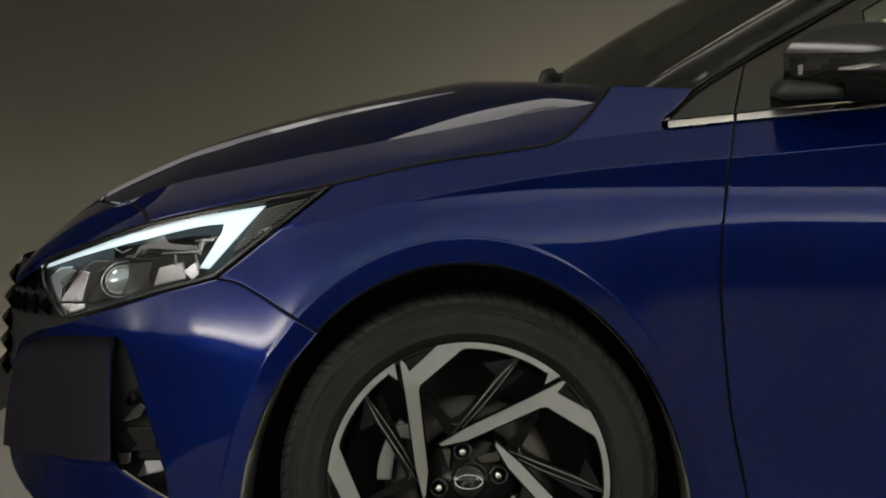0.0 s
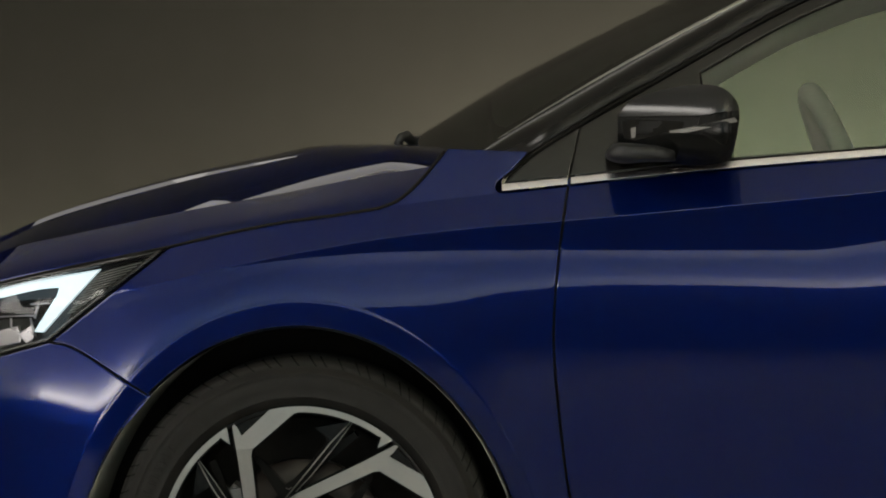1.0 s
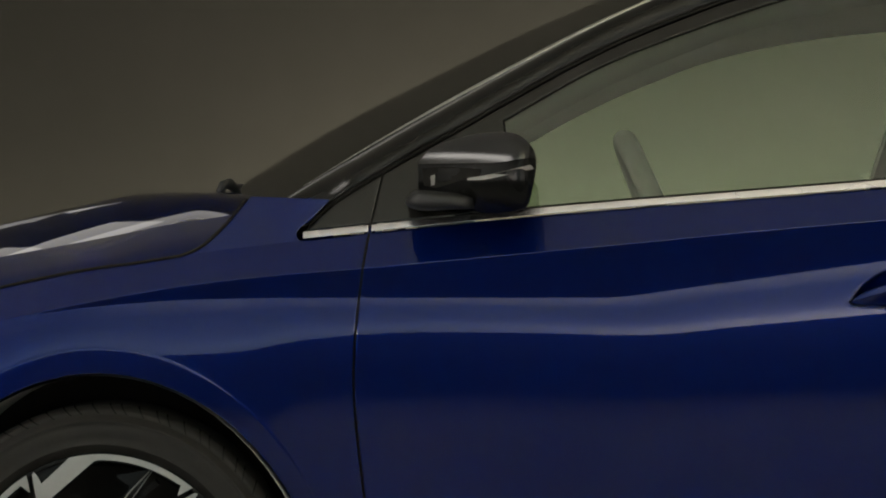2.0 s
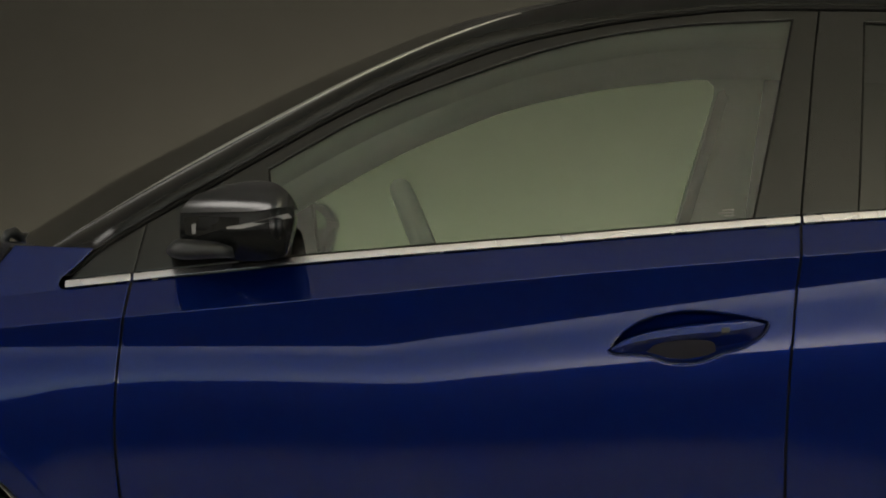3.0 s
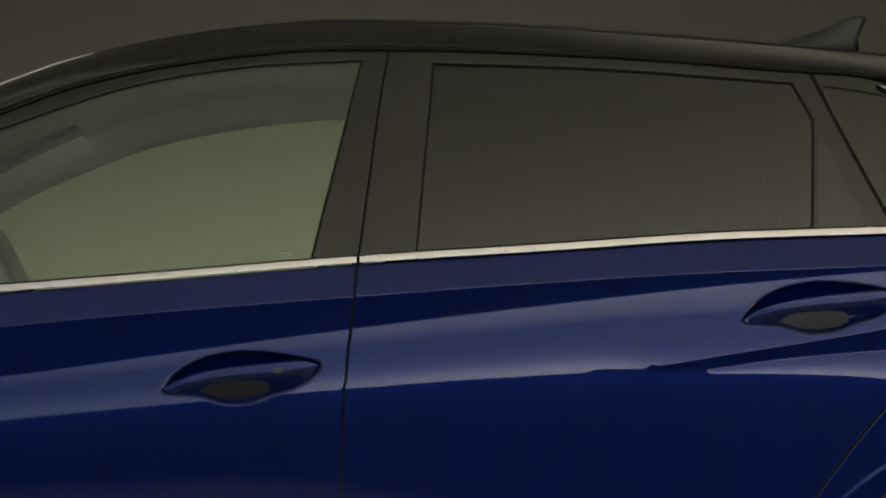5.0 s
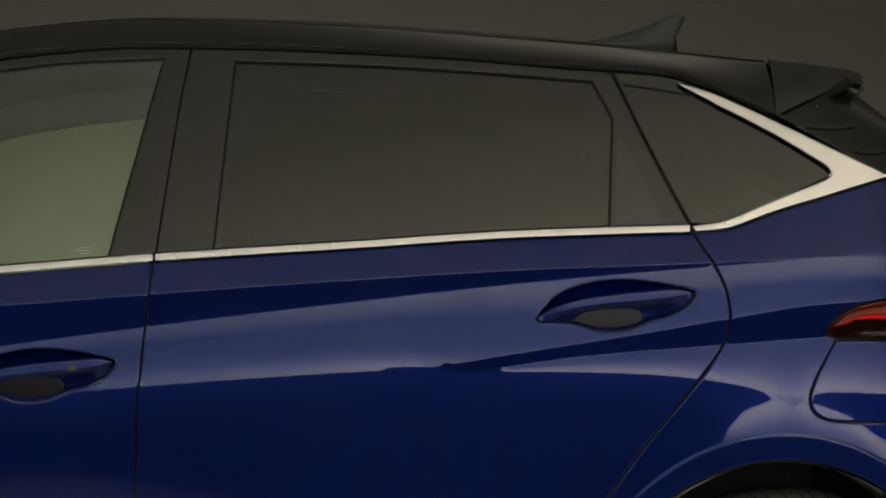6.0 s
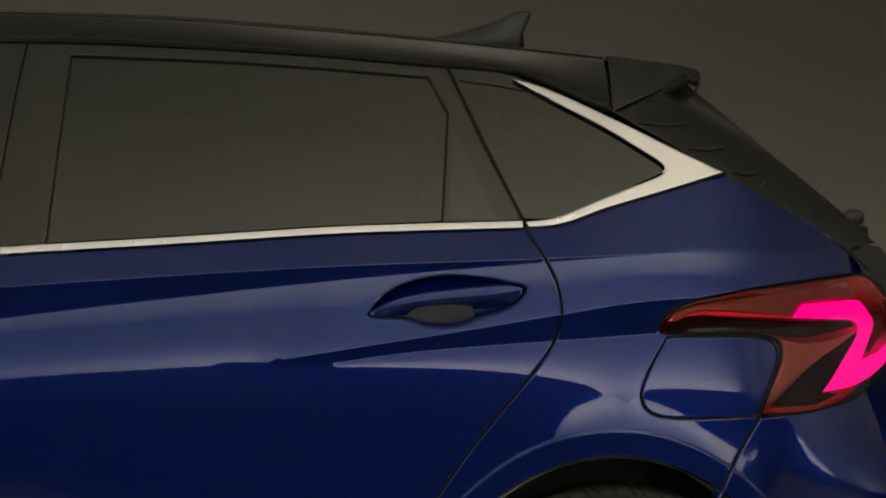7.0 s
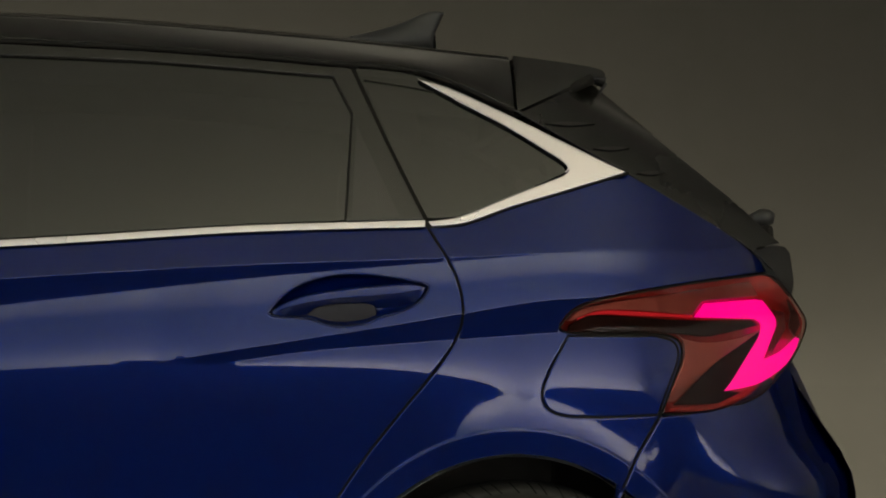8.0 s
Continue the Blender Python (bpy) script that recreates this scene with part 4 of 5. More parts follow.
def hood_half(x):
    """Half a section of the bonnet from its side edge over the crease to the middle."""
    ze, zt = float(HOOD_SIDE(x)), float(HOOD_SIL(x))
    zc = max(float(HOOD_CREASE(x)), ze + 0.003)
    ye = float(body(x, min(ze, 0.95))) - 0.003
    yc = ye - (0.095 * float(smooth((x + 0.90) / 0.3)) + 0.012)
    yc = min(yc, 0.70)
    half = [(ye, ze - 0.012), (ye, ze), (ye - 0.003, ze + 0.0025)]
    half += [(ye - 0.003 + (yc - ye + 0.003) * t, ze + 0.0025 + (zc - ze - 0.0025) * t ** 0.85) for t in np.linspace(0.12, 1, 8)]
    rise = max(zt - zc, 0.004)
    q = float(np.interp(x, (-0.60, -0.30, -0.12, -0.02), (1.0, 0.75, 0.4, 0.03)))
    step = 0.0075 * q * float(smooth((x + 0.74) / 0.08)) * min(1, rise / 0.04)
    rise -= step
    p = min(4.5, max(1.35, float(CROWN_SLOPE(x)) * yc / rise))
    t0 = float(np.interp(x, (-0.65, -0.40, 0.0, 0.15), (0.72, 0.63, 0.44, 0.40)))
    tilt = float(np.interp(x, (-0.66, -0.50, -0.24, -0.19, -0.10, 0.0), (0.325, 0.30, 0.275, 0.305, 0.295, 0.28)))
    fall = rise * p * (1 - t0) ** (p - 1) / yc
    t1 = t0 + max(0.004, step / (yc * max(0.10, tilt - fall)))
    run = [t0 * k for k in (0.02, 0.05, 0.10, 0.17, 0.25, 0.33, 0.42, 0.51, 0.60, 0.69, 0.78, 0.87, 0.95, 1.0)] + [(t0 + t1) / 2, t1] + [t1 + (1 - t1) * k for k in (0.12, 0.38, 0.68, 1.0)]
    half += [(yc * (1 - t), zc + rise * (1 - (1 - t) ** p) + step * min(1, max(0, (t - t0) / (t1 - t0)))) for t in run]
    return half


def bonnet(car):
    n = len(hood_half(0.0))
    cut = curve((0, -0.542), (2, -0.544), (10, -0.592), (14, -0.625), (20, -0.668), (24, -0.678), (n, -0.684))

    def sheet(a, b, rows):
        out = []
        for i in range(rows):
            line = []
            for k in range(n):
                x = a(k) + (b(k) - a(k)) * i / (rows - 1)
                y, z = hood_half(x)[k]
                line.append((x, y, z))
            out.append([(x, -y, z) for x, y, z in line] + [(x, y, z) for x, y, z in line[-2::-1]])
        return loft(out, sharp=(2, 10, 24, 26, 2 * n - 2 - 26, 2 * n - 2 - 24, 2 * n - 12, 2 * n - 4))
    part("bonnet", sheet(lambda k: float(cut(k)) + 0.004, lambda k: 0.237, 70), BLUE, car, "deep metallic blue bonnet with creased sides")
    part("nose_panel", sheet(lambda k: -0.812, lambda k: float(cut(k)) - 0.004, 30), BLUE, car, "blue painted nose panel above the grille")
    for s in (-1, 1):
        line = outline(LAMP_TOP[:-4], GAP_BONNET)[:-1]
        part("bonnet_seal", tube([(x, s * (float(body(x, z)) - 0.0012), z) for x, z in line], 0.003, 6), DARK, car, "dark joint along the bonnet's edge")
    part("bonnet_shadow_strip", sheet(lambda k: float(cut(k)) - 0.012, lambda k: float(cut(k)) + 0.012, 3), DARK, car).location.z = -0.006


def headlamp(car, s):
    shape = outline(LAMP_TOP, LAMP_BACK, LAMP_UNDER, flow((-0.694, 0.560), (-0.735, 0.61), (-0.745, 0.645), (-0.735, 0.664)))
    lamp = skin("headlamp", shape, lambda x, z: body(x, z) - 0.05, PLASTIC, car, s, step=0.02, gap=0.004, depth=0.02, label="clear headlamp with a lit white daytime light")
    skin("lens", shape, body, CLEAR, lamp, s, step=0.02, gap=0.002, depth=0.004, raise_by=0.001, label="clear lamp cover").visible_shadow = False
    rim = even(shrink(even(shape, 0.02), 0.005), 0.02)
    part("lamp_seal", tube([(a, s * (float(body(a, b)) - 0.002), b) for a, b in rim + rim[:1]], 0.004, 6), BLACK, lamp)
    led = outline(flow((-0.748, 0.6535), (-0.658, 0.691), (-0.553, 0.719), (-0.453, 0.745), (-0.339, 0.765)), [(-0.339, 0.765), (-0.431, 0.661), (-0.447, 0.662), (-0.402, 0.735)],
                  flow((-0.402, 0.735), (-0.452, 0.729), (-0.552, 0.705), (-0.656, 0.676), (-0.745, 0.646)))
    skin("daytime_light", led, lambda x, z: body(x, z) - 0.010, LED_WHITE, lamp, s, step=0.02, gap=0.0, depth=0.02, label="glowing white light blade")
    back = outline([(-0.335, 0.760), (-0.235, 0.797), (-0.40, 0.665), (-0.408, 0.660)])
    skin("ribbed_cover", back, lambda x, z: body(x, z) - 0.012, SATIN, lamp, s, step=0.02, gap=0.0, depth=0.02)
    for k in range(14):
        u = k / 13
        a, b = np.array((-0.345 - 0.045 * u, 0.757 - 0.064 * u)), np.array((-0.268 - 0.108 * u, 0.777 - 0.080 * u))
        part("rib", tube([(q[0], s * (float(body(q[0], q[1])) - 0.0115), q[1]) for q in (a, (a + b) / 2, b)], 0.0011, 5), CALIPER, lamp)
    def plate(name, pts, deep, mat, lean=0.0, label=""):
        zc = np.mean([p[1] for p in pts])
        return skin(name, outline(pts), lambda x, z: body(x, z) - deep - lean * (z - zc), mat, lamp, s, step=0.012, gap=0.0, depth=0.02, label=label)
    plate("shelf", [(-0.60, 0.690), (-0.47, 0.712), (-0.415, 0.716), (-0.425, 0.694), (-0.455, 0.684), (-0.60, 0.672)], 0.016, GROOVE, 0.3)
    def flat(pts, deep, turn, lean, label=""):
        xc, zc = np.mean([p[0] for p in pts]), np.mean([p[1] for p in pts])
        y0 = float(body(xc, zc)) - deep
        return skin("reflector", outline(pts), lambda x, z: y0 + turn * (x - xc) - lean * (z - zc), CHROME, lamp, s, step=0.012, gap=0.0, depth=0.02, label=label)
    flat([(-0.668, 0.649), (-0.634, 0.643), (-0.660, 0.595), (-0.704, 0.594)], 0.045, 0.50, 0.02, "satin bright reflector plate")
    flat([(-0.704, 0.590), (-0.660, 0.592), (-0.652, 0.586), (-0.694, 0.572)], 0.038, 0.50, 0.10)
    plate("bezel", [(-0.634, 0.650), (-0.600, 0.664), (-0.575, 0.672), (-0.540, 0.668), (-0.535, 0.628), (-0.600, 0.604), (-0.655, 0.594), (-0.630, 0.640)], 0.036, BLACK)
    plate("divider", [(-0.556, 0.672), (-0.530, 0.672), (-0.538, 0.640), (-0.560, 0.628), (-0.566, 0.640)], 0.020, BLACK, 0.2)
    plate("reflector", [(-0.519, 0.660), (-0.478, 0.670), (-0.472, 0.642), (-0.530, 0.628)], 0.026, CHROME, -0.2)
    plate("reflector", [(-0.478, 0.655), (-0.455, 0.672), (-0.447, 0.652), (-0.462, 0.642)], 0.020, CHROME, 0.2)
    plate("reflector", [(-0.728, 0.634), (-0.706, 0.592), (-0.698, 0.628), (-0.679, 0.656), (-0.706, 0.652)], 0.022, BULB, 0.15, "bluish corner reflector")
    plate("reflector", [(-0.700, 0.600), (-0.690, 0.626), (-0.672, 0.650), (-0.680, 0.652), (-0.704, 0.628)], 0.018, MIRROR_CHROME, -0.3)
    for line, r in ((((-0.701, 0.616), (-0.639, 0.667), (-0.597, 0.668), (-0.630, 0.650)), 0.0012), (((-0.490, 0.683), (-0.489, 0.666)), 0.002), (((-0.442, 0.706), (-0.448, 0.684)), 0.0022),
                    (((-0.455, 0.684), (-0.447, 0.650)), 0.002), (((-0.513, 0.684), (-0.448, 0.688)), 0.0016), (((-0.456, 0.706), (-0.425, 0.709)), 0.0016), (((-0.60, 0.690), (-0.585, 0.682), (-0.57, 0.690)), 0.0014)):
        part("strut", tube([(x, s * (float(body(x, z)) - 0.014), z) for x, z in line], r, 6), CHROME, lamp)
    for cx, cz, r in ((-0.587, 0.638, 0.025),):
        bm = bmesh.new()
        bmesh.ops.create_uvsphere(bm, u_segments=24, v_segments=12, radius=r)
        for v in bm.verts:
            v.co = Vector((v.co.x * 1.1 + v.co.z * 0.25, v.co.y * 0.5, v.co.z)) + Vector((cx, s * (float(body(cx, cz)) - 0.040), cz))
        for f in bm.faces:
            f.smooth = True
        part("projector_lens", bm, BULB, lamp, "round projector lens")
        for k in (0.62, 0.95, 1.22):
            part("lens_ring", tube([(cx + r * k * (1.1 * math.cos(t) + 0.25 * math.sin(t)), s * (float(body(cx, cz)) - 0.030 - 0.004 * k), cz + r * k * math.sin(t)) for t in np.linspace(0, 2 * math.pi, 33)], 0.0018, 6), REFLECTOR, lamp)


def moved(bm, at):
    for v in bm.verts:
        v.co += Vector(at)
    return bm


def lamp_side(x, z):
    """Half the width over the tail lamp, which stands proud of the corner."""
    d = np.maximum(x - 2.94, 0)
    return body(np.minimum(x, 2.94), z) - 0.62 * d - 2.2 * d * d


def tail_lamp(car, s):
    right = flow((2.989, 0.972), (3.010, 0.973), (3.026, 0.967), (3.047, 0.949), (3.078, 0.914), (3.092, 0.890), (3.083, 0.861), (3.057, 0.823), (3.008, 0.776), (2.963, 0.754), (2.889, 0.739), (2.808, 0.737))
    shape = outline(TAIL_TOP, right, TAIL_UNDER[::-1])
    lamp = skin("tail_lamp", shape, lambda x, z: lamp_side(x, z) - 0.035, RED_PLASTIC, car, s, step=0.02, gap=0.003, depth=0.02, label="red tail lamp with a lit hooked light bar")
    skin("lens", shape, lamp_side, RED_GLASS, lamp, s, step=0.015, gap=0.0018, depth=0.004, raise_by=0.002, label="red lamp cover").visible_shadow = False
    rim = even(shrink(even(shape, 0.02), 0.0015), 0.012)
    part("lamp_seal", tube([(a, s * (float(lamp_side(a, c)) - 0.003), c) for a, c in rim + rim[:1]], 0.0015, 6), DARK, lamp)

    def piece(name, pts, deep, mat, label="", tilt=0.0, step=0.012):
        zc = np.mean([p[1] for p in pts])
        return skin(name, pts, lambda x, z: lamp_side(x, z) - deep - tilt * (z - zc), mat, lamp, s, step=step, gap=0.0, depth=0.012, label=label)
    led = outline([(2.872, 0.899), (2.890, 0.922)], [(2.998, 0.930)], flow((2.998, 0.930), (3.017, 0.910), (3.029, 0.889), (3.016, 0.857), (3.001, 0.826)), flow((3.001, 0.826), (3.036, 0.840), (3.069, 0.864)), [(3.076, 0.861)],
                  flow((3.076, 0.861), (3.065, 0.840), (3.040, 0.813), (2.988, 0.786), (2.926, 0.775)), flow((2.926, 0.775), (2.946, 0.798), (2.975, 0.838), (2.994, 0.864), (2.999, 0.886), (2.987, 0.896)))
    piece("light_bar", led, 0.006, LED_RED, "glowing red hooked light bar")
    piece("upper_reflector", outline(flow((2.650, 0.893), (2.69, 0.918), (2.84, 0.940), (2.98, 0.960)), [(2.98, 0.960), (2.995, 0.935), (2.888, 0.926), (2.868, 0.903)], flow((2.868, 0.903), (2.76, 0.911), (2.70, 0.910), (2.66, 0.894))), 0.014, SMOKED, "copper-brown upper reflector", 0.5)
    piece("red_line", outline(flow((2.668, 0.897), (2.705, 0.909), (2.76, 0.909), (2.870, 0.902)), flow((2.870, 0.898), (2.76, 0.902), (2.705, 0.904), (2.668, 0.893))), 0.012, LED_GUIDE)
    piece("dark_band", outline(flow((2.652, 0.884), (2.676, 0.898), (2.705, 0.903), (2.843, 0.895), (2.980, 0.894)), [(2.980, 0.894), (2.994, 0.886)], flow((2.994, 0.886), (2.95, 0.876), (2.896, 0.867), (2.843, 0.871), (2.76, 0.876), (2.652, 0.877))), 0.010, DARK)
    piece("reflector_blade", outline(flow((2.838, 0.872), (2.855, 0.862), (2.896, 0.856), (2.950, 0.862), (2.997, 0.877)), flow((2.997, 0.877), (2.960, 0.853), (2.905, 0.817), (2.83, 0.753), (2.812, 0.740)), flow((2.812, 0.740), (2.838, 0.79), (2.853, 0.83), (2.850, 0.86))), 0.014, PINK, "copper-red reflector blade", -0.3)
    piece("dark_band", outline(flow((2.997, 0.874), (2.960, 0.852), (2.905, 0.816), (2.832, 0.753)), [(2.832, 0.753), (2.913, 0.755), (2.956, 0.772), (2.928, 0.776), (2.947, 0.799), (2.993, 0.864)]), 0.011, DARK)
    piece("red_line", outline([(2.825, 0.748), (2.900, 0.753), (2.960, 0.770), (2.962, 0.763), (2.905, 0.745), (2.825, 0.742)]), 0.012, RED_PLASTIC)
    piece("side_facet", outline([(3.022, 0.912), (3.046, 0.908), (3.050, 0.880), (3.020, 0.838), (3.012, 0.842), (3.032, 0.889)]), 0.012, DARK_RED)
    piece("side_facet", outline([(3.052, 0.930), (3.074, 0.905), (3.080, 0.885), (3.066, 0.866), (3.056, 0.880), (3.060, 0.905)]), 0.010, STEEL)


def rear_end(car):
    for s in (-1, 1):
        shape = outline(flow((2.560, 1.252), (2.658, 1.200), (2.764, 1.144), (2.899, 1.068), (2.976, 1.021), (3.03, 0.975)), [(2.992, 1.016), (3.044, 1.026)],
                        flow((3.044, 1.028), (3.028, 1.040), (2.968, 1.096), (2.873, 1.173), (2.781, 1.255), (2.736, 1.298)), [(2.736, 1.298), (2.728, 1.306), (2.712, 1.3075), (2.588, 1.2475)])
        p = skin("tailgate_cheek", shape, rear_pillar, CHEEK, car, s, gap=0.0015, label="satin black panel beside the rear window")
        for a, b, ln in ((2.626, 1.2265, 0.090), (2.710, 1.1855, 0.066), (2.786, 1.1445, 0.055)):
            f = outline(flow((a, b), (a + ln * 0.45, b + 0.0040), (a + ln, b + 0.003)), flow((a + ln, b + 0.003), (a + ln * 0.5, b - 0.0025), (a, b)))
            skin("vent_fin", f, rear_pillar, BLACK, p, s, gap=0.0, depth=0.004, raise_by=0.004, step=0.006, round_edge=0.001)
        sp = outline(flow((2.578, 1.353), (2.667, 1.341), (2.715, 1.333), (2.734, 1.327)), flow((2.734, 1.327), (2.741, 1.317), (2.731, 1.312)), [(2.712, 1.3105), (2.586, 1.250), (2.580, 1.250)])
        skin("spoiler_side", sp, lambda x, z: 0.640 - 0.50 * (z - 1.250) - 4.0 * (z - 1.250) ** 2 - 0.06 * (x - 2.58), SATIN, car, s, gap=0.0016, depth=0.03, edge_tilt=0.1, label="satin black roof spoiler end")
        part("spoiler_seal", tube([(2.556, s * 0.612, 1.240), (2.586, s * 0.612, 1.250), (2.650, s * 0.600, 1.279), (2.714, s * 0.588, 1.309)], 0.009, 8), DARK, car, "black rubber joint under the spoiler")
        part("gas_strut", tube([(2.727, s * 0.57, 1.285), (2.740, s * 0.57, 1.303)], 0.0022, 6), PLASTIC, car)
    # spoiler top and tailgate across the car
    rows = []
    for t in np.linspace(0, 1, 10):
        x = 2.577 + 0.165 * t
        rows.append([(x + 0.03 * t * (1 - (y / 0.555) ** 2), y, 1.345 - 0.022 * t + 0.012 * (1 - (y / 0.555) ** 4) - 0.010 * t ** 6) for y in np.linspace(-0.555, 0.555, 25)])
    bm = loft(rows)
    bmesh.ops.solidify(bm, geom=bm.faces[:], thickness=0.018)
    part("roof_spoiler", bm, SATIN, car, "satin black roof spoiler")
    back = curve((0.20, 3.17), (0.45, 3.212), (0.60, 3.208), (0.66, 3.182), (0.72, 3.140), (0.83, 3.085), (0.90, 3.085), (0.97, 3.083), (1.03, 3.060), (1.088, 3.008), (1.152, 2.928), (1.237, 2.826), (1.30, 2.735))

    def sheet(z0, z1, w0, w1, n=14):
        return [[(float(back(z)) + 0.015 * (1 - (y / 0.5) ** 2) - 0.018 - 0.028 * float(smooth((z - 0.98) / 0.06)), y, z) for y in np.linspace(-(w0 + (w1 - w0) * k / (n - 1)), w0 + (w1 - w0) * k / (n - 1), 21)] for k, z in enumerate(np.linspace(z0, z1, n))]
    part("rear_window_glass", loft(sheet(1.02, 1.29, 0.53, 0.50)), PRIVACY, car, "dark rear window")
    part("tailgate", loft(sheet(0.66, 1.03, 0.52, 0.47)), BLUE, car, "deep blue tailgate")
    part("rear_bumper_middle", loft(sheet(0.22, 0.66, 0.36, 0.50)), BLUE, car, "blue rear bumper middle")
    for s in (-1, 1):
        lip = outline([(2.995, 1.018)], flow((3.040, 1.025), (3.066, 1.023), (3.078, 1.012)), flow((3.081, 0.985), (3.083, 0.960), (3.076, 0.935)), [(3.055, 0.935), (3.02, 0.975)])
        skin("tailgate_edge", lip, lambda x, z: 0.56 - 1.2 * np.maximum(x - 3.00, 0) - 0.4 * (z - 0.98), SATIN, car, s, step=0.015, gap=0.0, depth=0.04, label="glossy black tailgate edge")
    part("tailgate_inner", box(2.94, 0, 1.005, 0.21, 0.98, 0.11, 0.01), DARK, car)
    # rear wiper
    w = part("rear_wiper", tube([(3.062, 0.0, 1.075), (3.078, 0.0, 1.080), (3.092, 0.0, 1.085), (3.104, 0.0, 1.085), (3.114, 0.0, 1.084)], [0.012, 0.015, 0.018, 0.016, 0.009], 12), PLASTIC, car, "black rear wiper pivot cap")
    part("wiper_arm", tube([(3.10, 0.02, 1.082), (3.05, 0.25, 1.075), (3.045, 0.42, 1.07)], 0.007, 6), PLASTIC, w)


def antenna(car):
    prof = curve((0.0, 0.0), (0.3, 0.28), (0.6, 0.62), (0.80, 0.90), (0.92, 1.0), (1.0, 1.0))
    rows = []
    x0, x1, z0 = 2.300, 2.470, 1.394
    for k in range(18):
        u = k / 17
        x, h = x0 + (x1 - x0) * u, 0.076 * float(prof(u)) + 0.004
        w = 0.030 * (1 - 0.45 * u) * math.sin(math.pi * min(1, 0.15 + u * 0.8)) + 0.004
        z = z0 + 0.026 - 0.028 * u
        rows.append([(x, -w, z), (x - 0.004 * u, -w * 0.55, z + h * 0.5), (x + 0.012 * u, -w * 0.18, z + h * 0.95), (x + 0.014 * u, 0, z + h), (x + 0.012 * u, w * 0.18, z + h * 0.95), (x - 0.004 * u, w * 0.55, z + h * 0.5), (x, w, z)])
    bm = loft(rows)
    bmesh.ops.holes_fill(bm, edges=bm.edges[:])
    part("antenna_fin", bm, PLASTIC, car, "matt black shark fin aerial")


def mirror(car, s):
    cx, cz = 0.611, 1.004
    pts = [(0.516, 1.018), (0.539, 1.044), (0.59, 1.061), (0.639, 1.068), (0.676, 1.065), (0.698, 1.049), (0.708, 1.031), (0.709, 1.007), (0.701, 0.968), (0.692, 0.947), (0.652, 0.938), (0.605, 0.941), (0.566, 0.953), (0.517, 0.977), (0.516, 1.018)]
    ring = outline(flow(*[(a - cx, c - cz) for a, c in pts], n=6))

    def swell(dx, dz):
        """Half width of the housing's outer face: swept back from its front tip, rounded over the top and under the foot."""
        u, w = min(1.0, max(0.0, (0.085 - dx) / 0.18)), (max(0.0, dz + 0.006) / 0.068 if dz > 0 else max(0.0, -0.01 - dz) / 0.056)
        v = max(0.0, dx - 0.06) / 0.038
        return 0.958 - 0.105 * u * u / (u + 0.10) - 0.034 * u * u - 0.045 * w ** (2.8 if dz > 0 else 2.2) - 0.035 * v ** 2.5

    def seam(dx):
        return 0.0135 + 0.008 * float(smooth((dx - 0.02) / 0.08))
    n = len(ring)
    tip, tail = min(range(n), key=lambda i: ring[i][0] + 0.3 * abs(ring[i][1] - 0.0135)), max(range(n), key=lambda i: ring[i][0] - 0.3 * abs(ring[i][1] - 0.02))
    xs = ring[tip][0] + (ring[tail][0] - ring[tip][0]) * (0.5 - 0.5 * np.cos(np.linspace(0.04, math.pi - 0.04, 44)))

    def edge(x, up):
        """Height of the outline above or below the seam."""
        zz = []
        for i in range(n):
            (xa, za), (xb, zb) = ring[i], ring[(i + 1) % n]
            if (xa - x) * (xb - x) <= 0 and xa != xb:
                zz.append(za + (zb - za) * (x - xa) / (xb - xa))
        return max(zz) if up else min(zz)
    low, cap = [], []
    for x in xs:
        zs, zt, zb = seam(x), max(edge(x, True), seam(x) + 0.001), min(edge(x, False), seam(x) - 0.003)
        v = np.sin(np.linspace(0, math.pi / 2, 14))
        cap.append([(cx + x, s * (swell(x, zs) - 0.02), cz + zs)] + [(cx + x, s * swell(x, zs + (zt - zs) * t), cz + zs + (zt - zs) * t) for t in v]
                   + [(cx + x, s * (swell(x, zt) * 0.5 + 0.405), cz + zt - 0.001), (cx + x, s * 0.81, cz + zt - 0.004), (cx + x * 0.9, s * 0.79, cz + zt * 0.85)])
        low.append([(cx + x, s * (swell(x, zs) - 0.006), cz + zs + 0.004)] + [(cx + x, s * (swell(x, zs + (zb - zs) * t) - 0.005), cz + zs - 0.0015 + (zb - zs + 0.0015) * t) for t in v]
                   + [(cx + x, s * (swell(x, zb) * 0.5 + 0.405), cz + zb + 0.001), (cx + x, s * 0.81, cz + zb + 0.003), (cx + x * 0.9, s * 0.79, cz + zb * 0.85)])
    bm = loft(low, sharp=(1,))
    bmesh.ops.holes_fill(bm, edges=bm.edges[:])
    m = part("side_mirror", bm, WHEEL_BLACK, car, "glossy black door mirror with indicator strip")
    bm = loft(cap, sharp=(1,))
    bmesh.ops.holes_fill(bm, edges=bm.edges[:])
    part("mirror_cap", bm, CAP_BLACK, m, "glossy black upper mirror cap")

    def on_face(shape, proud, thick, bevel=0.0):
        bm = slab(outline(shape), 0, thick, bevel)
        for v in bm.verts:
            v.co.y = s * (swell(v.co.x - cx, v.co.z - cz) - 0.005 + proud - v.co.y)
        return bm
    strip = outline(flow((0.598, 0.9935), (0.640, 1.0005), (0.700, 1.0145)), flow((0.7055, 1.008), (0.660, 0.998), (0.625, 0.991), (0.598, 0.9905)))
    part("indicator", on_face(even(strip, 0.006), 0.0018, 0.004), CALIPER, m, "grey indicator strip")
